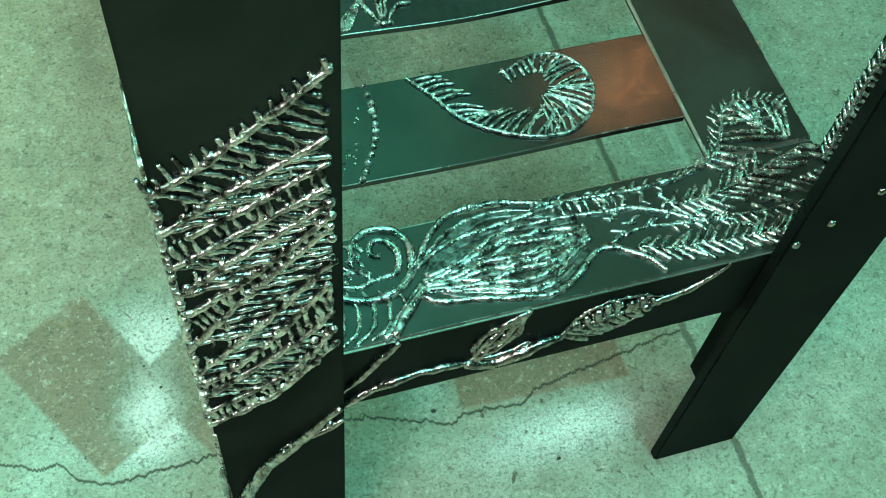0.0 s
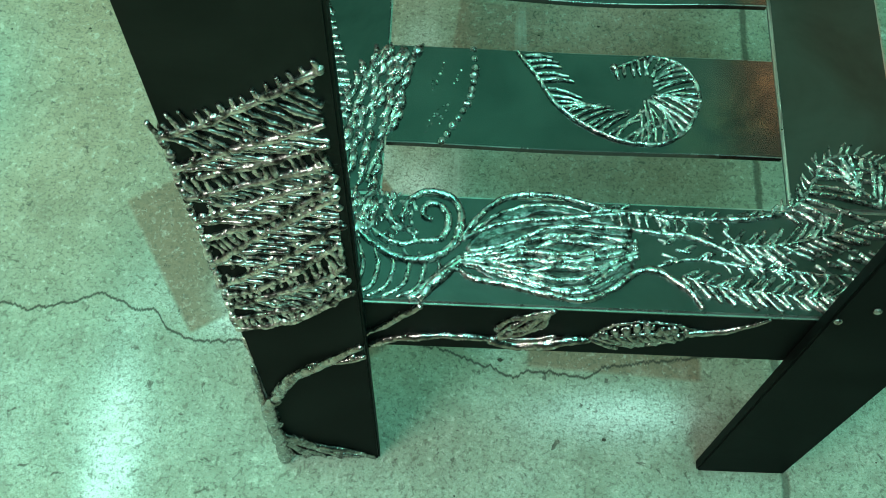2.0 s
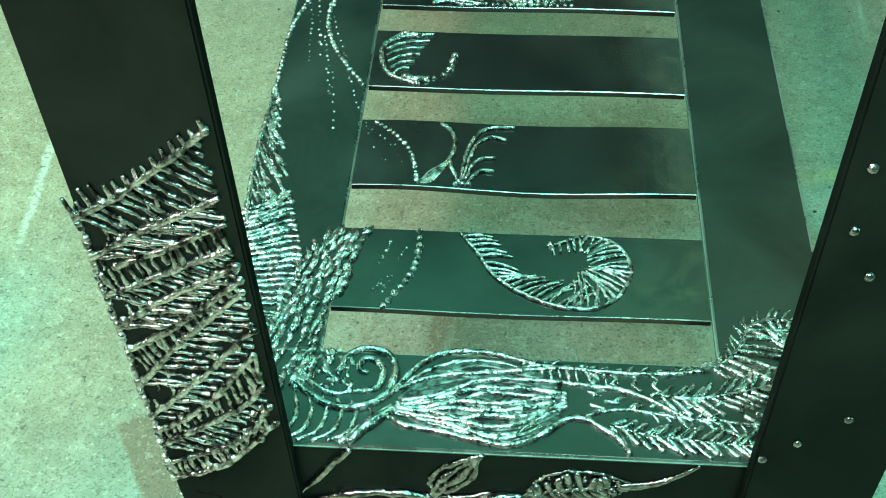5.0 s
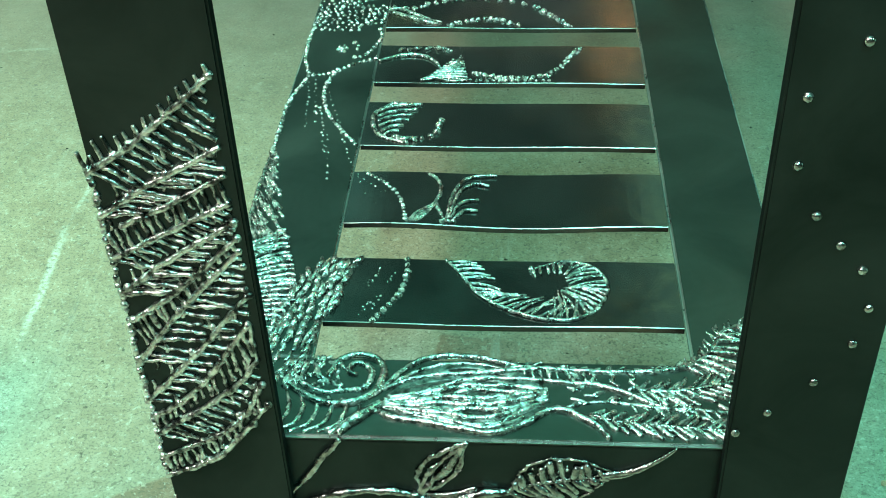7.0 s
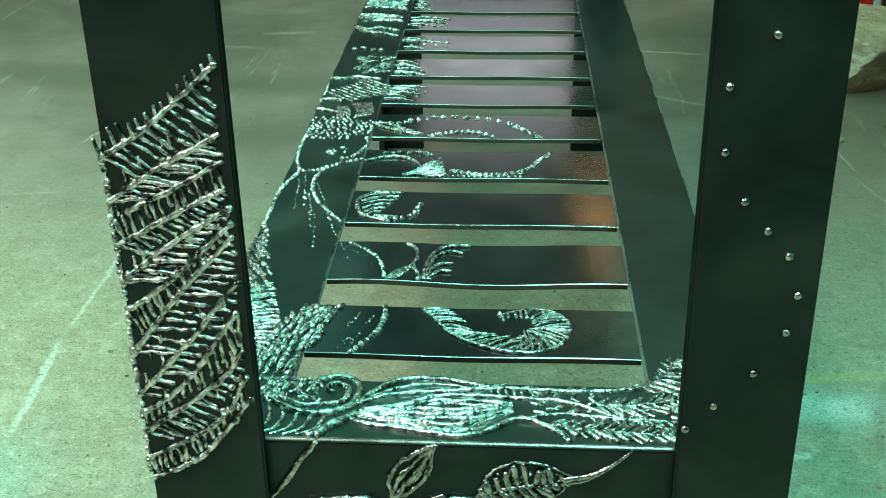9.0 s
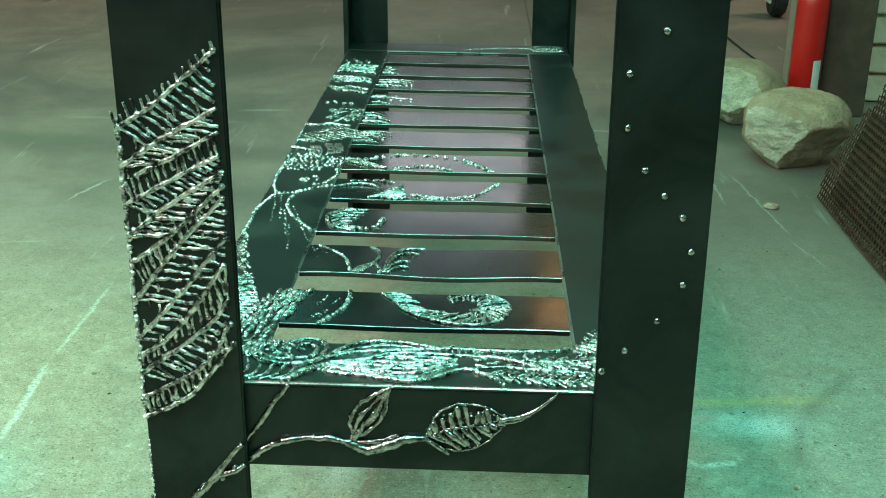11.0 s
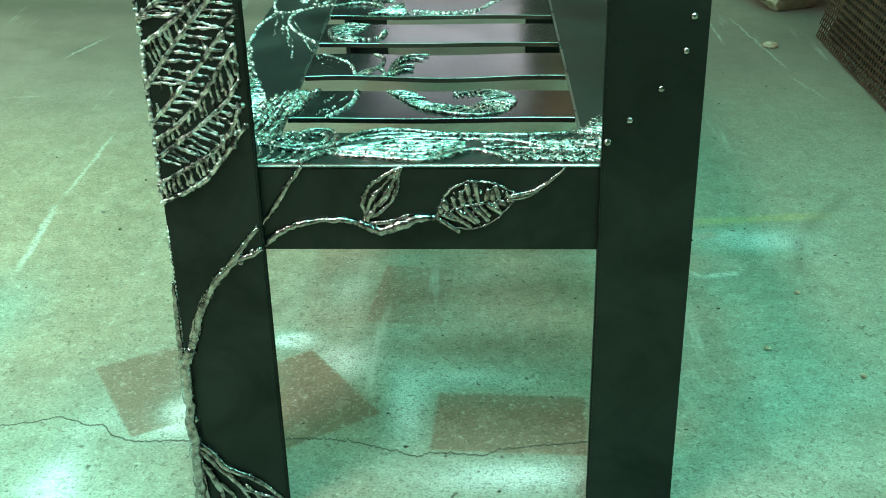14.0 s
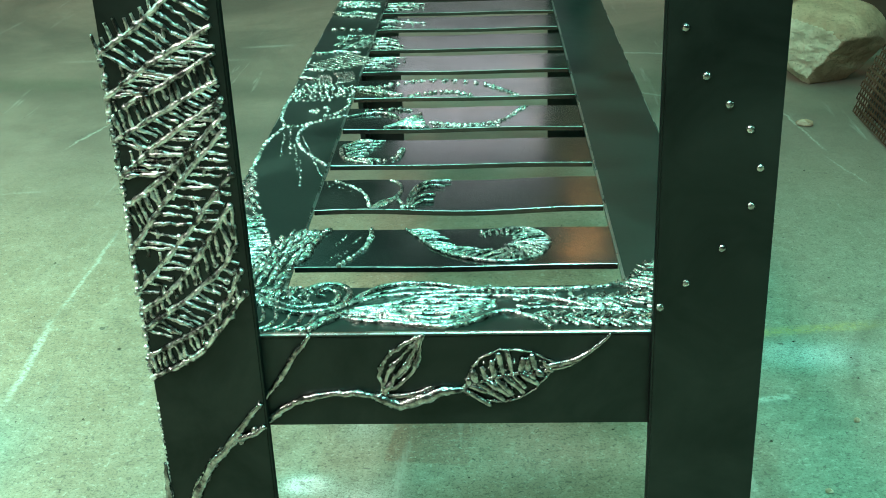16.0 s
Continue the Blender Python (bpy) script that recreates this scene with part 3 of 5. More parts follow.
SLAT_Y = [0.160, 0.3175, 0.4725, 0.622, 0.774, 0.924, 1.07, 1.22, 1.36, 1.495, 1.635]
WARP = [(0.0006, 0.9), (0.0016, 0.4), (0.0005, 1.4), (0.0006, 2.0), (0.0004, 0.2), (0.0005, 1.0), (0.0004, 2.2), (0.0006, 0.5), (0.0004, 1.7), (0.0005, 0.8), (0.0004, 2.6)]
slats = []
for y, (sag, ph) in zip(SLAT_Y, WARP):
    bm = bmesh.new()
    n, x0, x1, th = 26, T + 0.0012, 0.3543, 0.0064
    rows = []
    for i in range(n + 1):
        x = x0 + (x1 - x0) * i / n
        z = SEAT - 0.0008 + sag * math.sin(ph + 2.6 * math.pi * i / n)
        e = sag * 0.9 * math.sin(ph * 2 + 2.1 * math.pi * i / n)
        ring = [(y + e + 0.0007, z), (y + e, z - 0.0006), (y + e, z - th), (y + 0.1, z - th), (y + 0.1, z - 0.001), (y + 0.099, z)]
        rows.append([bm.verts.new((x, q[0], q[1])) for q in ring])
    for a, b in zip(rows, rows[1:]):
        for k in range(6):
            bm.faces.new((a[k], b[k], b[(k + 1) % 6], a[(k + 1) % 6])).material_index = int(k in (0, 4))
    bm.faces.new(list(reversed(rows[0])))
    bm.faces.new(rows[-1])
    bmesh.ops.recalc_face_normals(bm, faces=bm.faces)
    slats.append(part("slat", bm, SLAT, bench, "", False, BARE))


def on_seat(u, v, h):
    return (u, v, SEAT - 0.0006 + h)


def on_rail_face(u, v, h):
    return (u, T - h, v)


def on_leg_face(u, v, h):
    return (leaned(u, v), -h, v)


def on_leg_side(u, v, h):
    return (leaned(-W, v) - h, u, v)


# woven relief round the decorated leg: rising spines with ribs between them
def lower(u):
    return 0.412 + 0.9 * (u + 0.1016) * (0.62 + 3.2 * (u + 0.1016))


def upper(u):
    return 0.728 + 0.76 * (u + 0.1016)


weave = Relief(on_leg_face, 3, 0.80)
spines = [((-0.104, 0.723), (-0.055, 0.758), (-0.006, 0.801)), ((-0.103, 0.687), (-0.056, 0.718), (-0.006, 0.746)), ((-0.088, 0.678), (-0.045, 0.701), (-0.006, 0.723)),
          ((-0.101, 0.648), (-0.05, 0.677), (-0.006, 0.700)), ((-0.103, 0.614), (-0.056, 0.650), (-0.006, 0.683)), ((-0.098, 0.588), (-0.06, 0.617), (-0.006, 0.668)),
          ((-0.102, 0.544), (-0.054, 0.605), (-0.006, 0.656)), ((-0.103, 0.501), (-0.058, 0.550), (-0.005, 0.615)), ((-0.100, 0.484), (-0.06, 0.515), (-0.010, 0.585)),
          ((-0.100, 0.464), (-0.032, 0.516), (-0.006, 0.550)), ((-0.100, 0.436), (-0.036, 0.474), (-0.006, 0.522)), ((-0.102, 0.412), (-0.061, 0.433), (-0.031, 0.463), (-0.004, 0.500))]
angles = [-38, -8, -78, -30, -6, -72, -8, -12, -80, -28, -84]


def spine_height(sp, u):
    pts = sorted(sp)
    for a, b in zip(pts, pts[1:]):
        if u <= b[0]:
            return a[1] + (b[1] - a[1]) * (u - a[0]) / (b[0] - a[0])
    return pts[-1][1] + (u - pts[-1][0]) * 0.9


ridge = Relief(on_leg_face, 33, 0.84)
for sp in spines:
    ridge.strand(sp, 0.0026, (0.9, 0.8), 0.40, 0.0010)
    for u, v in spline(sp, 0.0085):
        if ridge.rng.random() < 0.5:
            ridge.blob(u + 0.002 * (ridge.rng.random() - 0.5), v + 0.002 * (ridge.rng.random() - 0.5), 0.0030 + 0.0012 * ridge.rng.random())
ridge.finish("woven_ridge", leg_weld, "bright rising weld ridges", metal=CONTRAST_WELD)
for sp, below, ang in zip(spines, spines[1:], angles):
    u = -0.1005
    while u < -0.008:
        v, head = spine_height(sp, u), radians(ang + 10 * (weave.rng.random() - 0.5))
        cu, cv, stroke = u, v, [(u, v)]
        for k in range(8):
            step = 0.0062
            cu, cv = cu + math.cos(head) * step, cv + math.sin(head) * step
            head += 0.16 * math.sin(k * 2.2 + u * 300)
            if cu > -0.0045 or cv < spine_height(below, cu) + 0.001:
                break
            stroke.append((cu, cv))
        if len(stroke) > 1:
            weave.strand(stroke, 0.00178 * (0.8 + 0.5 * weave.rng.random()), (1.0, 0.9), 0.5, 0.0012)
            if weave.rng.random() < 0.18:
                weave.blob(*stroke[-1], 0.0026 + 0.0010 * weave.rng.random())
        u += (0.0064 if ang > -60 else 0.0062) * (0.85 + 0.3 * weave.rng.random())
weave.ribs(spines[0], 0.0085, 0.014, 62, 0.0016, 0.12, 0.3, None, (1.1, 0.55), (1.0, 0.9))
for i in range(45):
    u = -0.099 + 0.09 * weave.rng.random()
    v = lower(u) + 0.006 + (upper(u) - lower(u) - 0.03) * weave.rng.random()
    weave.strand([(u, v), (u + 0.001, v + 0.004), (u - 0.0005, v + 0.009)], 0.0014, (1.0, 0.8), 0.4)
for i in range(46):
    v = 0.415 + 0.31 * i / 45
    weave.blob(-0.1035 + 0.002 * weave.rng.random(), v + 0.004 * weave.rng.random(), 0.0022 + 0.0014 * weave.rng.random())
weave.finish("woven_relief", leg_weld, "bright woven weld beads", metal=CONTRAST_WELD)

wrap = Relief(on_leg_side, 4, 1.2)
for i in range(13):
    v = 0.43 + 0.024 * i
    wrap.strand([(0.001, v), (0.05, v + 0.012), (0.099, v + 0.03)], 0.0022, (0.9, 0.8))
    wrap.ribs([(0.001, v), (0.05, v + 0.012), (0.099, v + 0.03)], 0.011, 0.016, 70, 0.0018, 0.1, 0.3)
wrap.chain([(0.003, 0.20), (0.002, 0.26), (0.004, 0.32), (0.002, 0.38)], 0.0024, 1.4)
wrap.finish("woven_relief", leg_weld, "bright woven weld beads", metal=CONTRAST_WELD)

# the vine that climbs the leg and crosses the end rail
trunk = Relief(on_leg_face, 5, 1.0)
trunk.strand([(-0.105, 0.0), (-0.104, 0.036), (-0.104, 0.103), (-0.104, 0.167), (-0.102, 0.212), (-0.090, 0.230)], 0.0058, (1.0, 0.9), 0.22, 0.0030, 9)
trunk.strand([(-0.101, 0.205), (-0.091, 0.229), (-0.076, 0.274), (-0.056, 0.310), (-0.041, 0.331), (-0.022, 0.347), (0.0, 0.357)], 0.0042, (1.1, 0.6), 0.34, 0.0030, 8)
trunk.strand([(-0.096, 0.225), (-0.080, 0.276), (-0.061, 0.312), (-0.046, 0.333)], 0.0026, (0.8, 0.5), 0.3, 0.002)
trunk.strand([(-0.043, 0.330), (-0.023, 0.357), (-0.002, 0.383)], 0.0034, (0.9, 0.7), 0.25, 0.001)
trunk.strand([(-0.1035, 0.315), (-0.105, 0.26), (-0.1045, 0.214)], 0.0028, (0.4, 1.1), 0.2, 0.001)
trunk.blob(-0.102, 0.214, 0.008)
for u, v in spline([(-0.100, 0.216), (-0.084, 0.25), (-0.066, 0.295), (-0.041, 0.331), (-0.012, 0.352)], 0.018):
    trunk.blob(u + 0.005 * (trunk.rng.random() - 0.5), v + 0.005 * (trunk.rng.random() - 0.5), 0.0034 + 0.0016 * trunk.rng.random())
for i in range(9):
    trunk.blob(-0.106 + 0.006 * trunk.rng.random(), 0.03 + 0.020 * i, 0.0042 + 0.002 * trunk.rng.random())
for pts, r in (([(-0.104, 0.100), (-0.083, 0.082), (-0.068, 0.061), (-0.038, 0.046), (-0.004, 0.014)], 0.0036), ([(-0.098, 0.088), (-0.078, 0.060), (-0.060, 0.040), (-0.040, 0.004)], 0.0034),
               ([(-0.100, 0.070), (-0.086, 0.045), (-0.078, 0.022), (-0.082, 0.003)], 0.0040), ([(-0.070, 0.055), (-0.052, 0.030), (-0.020, 0.018), (-0.003, 0.004)], 0.0026),
               ([(-0.086, 0.045), (-0.066, 0.022), (-0.060, 0.003)], 0.0028), ([(-0.100, 0.05), (-0.097, 0.02), (-0.095, 0.002)], 0.0034), ([(-0.048, 0.036), (-0.03, 0.012), (-0.022, 0.003)], 0.0022)):
    trunk.strand(pts, r, (1.0, 0.5), 0.18, 0.0012, 7)
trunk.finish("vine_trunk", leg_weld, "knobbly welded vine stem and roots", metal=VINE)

vine = Relief(on_rail_face, 6, 1.25)
vine.strand([(-0.002, 0.353), (0.026, 0.373), (0.052, 0.383), (0.083, 0.386), (0.114, 0.381)], 0.0026, (0.9, 0.9), 0.32, 0.0016)
vine.strand([(0.108, 0.383), (0.125, 0.376), (0.139, 0.375), (0.170, 0.387), (0.194, 0.388)], 0.0042, (0.7, 0.6), 0.34, 0.0022, 8)
vine.strand([(0.118, 0.382), (0.145, 0.384), (0.165, 0.392)], 0.0022, (0.6, 0.5), 0.2)
vine.blob(0.118, 0.378, 0.0052)
vine.blob(0.124, 0.370, 0.0026)
vine.strand([(0.000, 0.379), (0.012, 0.393), (0.023, 0.409), (0.036, 0.430), (0.050, 0.4485)], 0.0023, (1.0, 0.9), 0.3)
vine.finish("vine_stem", end_near, "welded vine stem", metal=VINE)
bud = Relief(on_rail_face, 7, 1.35)
for k in range(4):
    b = -1 + 2 * k / 3
    ox, oz = 0.0150 * b * 0.80, -0.0150 * b * 0.52
    bud.strand([(0.117, 0.384), (0.124 + ox * 0.8, 0.402 + oz * 0.8), (0.136 + ox, 0.419 + oz), (0.148 + ox * 0.5, 0.436 + oz * 0.5), (0.157, 0.4485)], 0.0019, (1.0, 0.6), 0.5, 0.0014)
bud.strand([(0.132, 0.402), (0.141, 0.414), (0.149, 0.428)], 0.0016)
bud.finish("bud", end_near, "welded leaf bud", metal=VINE)
leaf = Relief(on_rail_face, 8, 0.95)
mid_vein = [(0.192, 0.389), (0.215, 0.399), (0.240, 0.405), (0.262, 0.409), (0.281, 0.416)]
leaf.strand([(0.194, 0.389), (0.206, 0.418), (0.226, 0.4295), (0.250, 0.430), (0.268, 0.423), (0.281, 0.416)], 0.0014, (1, 0.8), 0.4, 0.001)
leaf.strand([(0.194, 0.388), (0.206, 0.379), (0.232, 0.375), (0.254, 0.383), (0.270, 0.397), (0.281, 0.415)], 0.0012, (1, 0.8), 0.4, 0.001)
leaf.strand([(0.272, 0.413), (0.299, 0.420), (0.316, 0.431), (0.333, 0.447)], 0.0026, (1.0, 0.45), 0.2)
leaf.strand([(0.270, 0.408), (0.292, 0.414), (0.304, 0.419)], 0.0022, (1.0, 0.5), 0.2)


def in_leaf(u, v):
    t = (u - 0.192) / 0.09
    if not 0 < t < 1:
        return False
    half = 0.029 * math.sin(math.pi * t ** 0.75) ** 0.7
    return abs(v - (0.390 + 0.024 * t)) < half + 0.002


leaf.ribs(mid_vein, 0.0068, 0.026, 78, 0.0030, 0.10, 0.15, in_leaf, (1.0, 1.0), (0.7, 0.9))
leaf.ribs(mid_vein, 0.0068, 0.030, -50, 0.0030, 0.10, 0.15, in_leaf, (1.0, 1.0), (0.7, 0.9))
for i in range(40):
    u, v = 0.198 + 0.078 * leaf.rng.random(), 0.378 + 0.05 * leaf.rng.random()
    if in_leaf(u, v):
        leaf.blob(u, v, 0.0014 + 0.0012 * leaf.rng.random(), 6)
leaf.strand(mid_vein, 0.0018)
leaf.finish("leaf", end_near, "veined welded leaf", metal=VINE)

# the pod on the end rail's top
pod = Relief(on_seat, 9)
pod.strand([(0.077, 0.066), (0.094, 0.091), (0.114, 0.109), (0.140, 0.1145), (0.168, 0.1125), (0.196, 0.1045), (0.206, 0.102)], 0.0028, (0.8, 0.7), 0.2)
pod.strand([(0.082, 0.069), (0.100, 0.087), (0.120, 0.099), (0.145, 0.105), (0.170, 0.104), (0.190, 0.0985)], 0.0019, (0.8, 0.6), 0.3)
pod.strand([(0.084, 0.072), (0.111, 0.085), (0.140, 0.0905), (0.177, 0.095), (0.200, 0.098), (0.226, 0.1015)], 0.0026, (0.8, 0.9), 0.25)
pod.strand([(0.088, 0.060), (0.117, 0.067), (0.140, 0.078), (0.152, 0.0835), (0.180, 0.087), (0.222, 0.086)], 0.0025, (0.8, 0.8), 0.3)
for k in range(7):
    b = k / 6
    wave = 0.0022 * math.sin(4.0 * b + 1.3 * k)
    pod.strand([(0.083, 0.057 - 0.010 * b), (0.106, 0.060 - 0.016 * b + wave), (0.134, 0.071 - 0.036 * b - wave), (0.160, 0.077 - 0.046 * b + wave), (0.186, 0.078 - 0.044 * b), (0.206, 0.076 - 0.028 * b - wave), (0.226, 0.074 - 0.014 * b)],
               0.0022 + 0.0009 * pod.rng.random(), (0.6, 0.8), 0.4, 0.0012)
for k in range(5):
    u, v = 0.115 + 0.016 * k, 0.062 - 0.004 * k
    pod.strand([(u, v), (u + 0.012, v + 0.004), (u + 0.026, v + 0.003)], 0.0016, (0.6, 0.5), 0.3)
pod.strand([(0.080, 0.044), (0.090, 0.036), (0.120, 0.031), (0.153, 0.0235), (0.180, 0.021), (0.203, 0.030), (0.225, 0.048), (0.240, 0.049), (0.255, 0.041), (0.267, 0.032), (0.277, 0.017)], 0.0031, (0.8, 0.9), 0.3)
pod.strand([(0.205, 0.041), (0.190, 0.032), (0.170, 0.027), (0.140, 0.032), (0.110, 0.040)], 0.0024, (0.7, 0.5), 0.3)
for k in range(5):
    pod.strand([(0.081, 0.056 - 0.003 * k), (0.069 - 0.001 * k, 0.044 - 0.001 * k), (0.055, 0.0305 - 0.0008 * k), (0.040, 0.0155)], 0.0027, (0.7, 0.8), 0.25)
pod.strand([(0.082, 0.052), (0.060, 0.030), (0.047, 0.016)], 0.0042, (0.8, 0.8), 0.2, 0.001, 8)
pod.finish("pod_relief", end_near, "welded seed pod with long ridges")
body = Relief(on_seat, 91)
for k in range(7):
    b = k / 6
    body.strand([(0.086, 0.062 - 0.012 * b), (0.112, 0.088 - 0.050 * b), (0.150, 0.104 - 0.076 * b), (0.190, 0.096 - 0.064 * b), (0.222, 0.088 - 0.036 * b)], 0.0056, (0.5, 0.6), 0.2, 0.001, 9, 0.18)
body.finish("pod_body", end_near, "weld metal filling the pod, darkened for the shade between its ridges", metal=GAP_SHADE_WELD)

fern = Relief(on_seat, 10)


def on_frame(u, v):
    return (v < 0.108 and 0.0145 < v) or (u > 0.357 and v < 0.19 and u < 0.455)


fa = [(0.187, 0.099), (0.203, 0.102), (0.234, 0.100), (0.265, 0.098), (0.300, 0.098), (0.328, 0.101), (0.350, 0.107), (0.364, 0.116), (0.377, 0.134), (0.385, 0.151)]
arc = [(0.384, 0.153), (0.403, 0.164), (0.422, 0.162), (0.445, 0.153)]
fb = [(0.222, 0.086), (0.248, 0.083), (0.274, 0.080), (0.299, 0.069), (0.318, 0.058)]
fc = [(0.305, 0.076), (0.337, 0.075), (0.365, 0.081), (0.388, 0.088), (0.420, 0.098), (0.448, 0.106)]
fd = [(0.256, 0.058), (0.276, 0.061), (0.297, 0.058), (0.327, 0.054), (0.349, 0.054), (0.379, 0.051), (0.420, 0.052)]
fe = [(0.262, 0.045), (0.290, 0.037), (0.325, 0.034), (0.360, 0.031), (0.405, 0.030)]
for f_, r in ((fa, 0.0027), (arc, 0.0021), (fb, 0.0026), (fc, 0.0024), (fd, 0.0019), (fe, 0.0014)):
    fern.strand(f_, r, (0.8, 0.8), 0.2)
for u in (0.245, 0.262, 0.279, 0.296):
    fern.strand([(u, 0.098), (u + 0.006, 0.092), (u + 0.003, 0.086), (u + 0.010, 0.080)], 0.0019, (0.9, 0.8), 0.3)
fern.ribs(fa[:8], 0.0092, 0.011, 50, 0.0016, -0.5, 0.2, lambda u, v: v < 0.124, (0.9, 1.0), (1.0, 0.9))
fern.ribs(fa[1:4], 0.0070, 0.012, -70, 0.0019, 0.1, 0.2, on_frame)
fern.ribs(fa[6:], 0.0060, 0.014, 64, 0.0014, -0.3, 0.2)
fern.ribs(arc, 0.0056, 0.014, 66, 0.0014, -0.3, 0.2)
fern.ribs(fa[6:], 0.0072, 0.050, -74, 0.0023, 0.10, 0.15, lambda u, v: on_frame(u, v) and v > 0.078 + 0.28 * (u - 0.35), (1.0, 1.2), (0.9, 0.8))
fern.ribs(arc, 0.0075, 0.046, -74, 0.0023, 0.10, 0.15, lambda u, v: on_frame(u, v) and v > 0.078 + 0.28 * (u - 0.35), (1.0, 0.8), (0.9, 0.8))
fern.ribs(fc[:4], 0.0072, 0.024, 42, 0.0021, 0.15, 0.15, lambda u, v: v < 0.104 or u > 0.362, (0.8, 1.0), (0.9, 0.9))
fern.ribs(fc, 0.0072, 0.026, -42, 0.0022, -0.15, 0.15, on_frame, (0.9, 1.2), (0.9, 0.9))
fern.ribs(fd[2:], 0.0085, 0.012, -50, 0.0015, 0.1, 0.25, on_frame)
fern.ribs(fe, 0.0074, 0.022, 42, 0.0022, 0.15, 0.15, on_frame, (0.7, 1.0), (0.9, 0.9))
fern.ribs(fe, 0.0074, 0.024, -44, 0.0023, -0.15, 0.15, on_frame, (0.9, 0.9), (0.9, 0.9))
fern.ribs([(0.372, 0.060), (0.41, 0.072), (0.45, 0.080)], 0.0080, 0.020, -50, 0.0019, -0.1, 0.2, on_frame)
fern.strand([(0.352, 0.046), (0.372, 0.036), (0.392, 0.020)], 0.0021, (0.9, 0.7))
for i in range(26):
    u, v = 0.240 + 0.11 * fern.rng.random(), 0.052 + 0.026 * fern.rng.random()
    a = radians(fern.rng.choice((-30, 15)) + 20 * fern.rng.random())
    fern.strand([(u, v), (u + 0.006 * math.cos(a), v + 0.006 * math.sin(a)), (u + 0.013 * math.cos(a), v + 0.011 * math.sin(a))], 0.0017, (0.8, 0.7), 0.3)
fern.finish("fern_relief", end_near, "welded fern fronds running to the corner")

curl = Relief(on_seat, 11)
curl.strand([(-0.004, 0.074), (0.008, 0.064), (0.029, 0.052), (0.053, 0.051), (0.073, 0.064), (0.080, 0.088), (0.073, 0.107), (0.051, 0.1125), (0.036, 0.103), (0.031, 0.086)], 0.0036, (0.7, 0.7), 0.2, 0.0006, 8)
curl.strand([(0.046, 0.067), (0.064, 0.070), (0.070, 0.087), (0.063, 0.100), (0.052, 0.102), (0.048, 0.091), (0.056, 0.087)], 0.0030, (0.7, 0.8), 0.2)
curl.strand([(-0.002, 0.088), (0.012, 0.072), (0.030, 0.064), (0.046, 0.067)], 0.0028, (0.7, 0.8), 0.2)
curl.strand([(0.016, 0.100), (0.022, 0.086), (0.034, 0.076)], 0.0028)
for k in range(6):
    u = -0.012 + 0.0125 * k
    curl.strand([(u + 0.008, 0.066 - 0.002 * k), (u + 0.013, 0.045), (u + 0.008, 0.027), (u - 0.008, 0.0165)], 0.0020, (0.6, 0.8), 0.15)
for k in range(70):
    u, v = -0.012 + 0.055 * curl.rng.random(), 0.066 + 0.042 * curl.rng.random()
    a = radians(40 + 80 * curl.rng.random())
    curl.strand([(u, v), (u + 0.004 * math.cos(a), v + 0.004 * math.sin(a)), (u + 0.007 * math.cos(a) - 0.002, v + 0.007 * math.sin(a))], 0.0018)
curl.finish("curl_relief", end_near, "welded curled tendrils")

# the frond that climbs from the corner onto the first slat
frond = Relief(on_seat, 12)


def on_frond(u, v):
    return v < 0.262 and (u < 0.0125 or v > 0.162 or v < 0.108)


for k in range(6):
    b = k / 5
    sp = [(-0.058 + 0.060 * b, 0.045 + 0.03 * b), (-0.040 + 0.050 * b, 0.115), (-0.029 + 0.045 * b, 0.17), (-0.011 + 0.036 * b, 0.225), (0.009 + 0.029 * b, 0.259)]
    for u, v in spline(sp, 0.0105):
        u, v = u + 0.004 * (frond.rng.random() - 0.5), v + 0.005 * (frond.rng.random() - 0.5)
        a = radians(68 - 16 * b + 30 * (frond.rng.random() - 0.5))
        size = 0.014 + 0.006 * frond.rng.random()
        stroke = [(u, v), (u + 0.5 * size * math.cos(a), v + 0.5 * size * math.sin(a)), (u + size * math.cos(a + 0.3), v + size * math.sin(a + 0.3))]
        if all(on_frond(*q) for q in stroke):
            frond.strand(stroke, 0.0024 + 0.0012 * frond.rng.random(), (0.5, 0.5), 0.3, 0.0008)
for sp in ([(-0.036, 0.115), (-0.020, 0.17), (-0.004, 0.225), (0.010, 0.258)], [(0.000, 0.120), (0.008, 0.158)], [(0.014, 0.166), (0.026, 0.215), (0.036, 0.2585)]):
    frond.strand(sp, 0.0022, (0.7, 0.7), 0.3, 0.0012)
frond.finish("frond_relief", side_weld, "thick welded frond at the corner")

feather = Relief(on_seat, 13)
edge_line = [(-0.0865, 0.46), (-0.0875, 0.39), (-0.0865, 0.31), (-0.080, 0.26)]
feather.strand(edge_line, 0.0024, (0.6, 1.0), 0.25, 0.001)
for k in range(26):
    t = k / 25
    v0 = 0.462 - 0.165 * t + 0.006 * feather.rng.random()
    reach = (0.012 + 0.034 * t) * (0.55 + 0.45 * feather.rng.random())
    u0 = -0.0865 + (0.0 if k % 2 else 0.55 * reach * feather.rng.random())
    d = reach * 1.15 + 0.012
    feather.drip([(u0, v0), (u0 + 0.22 * reach, v0 - 0.28 * d), (u0 + 0.45 * reach, v0 - 0.62 * d), (u0 + 0.85 * reach, v0 - d)], 0.0013 + 0.0008 * feather.rng.random())
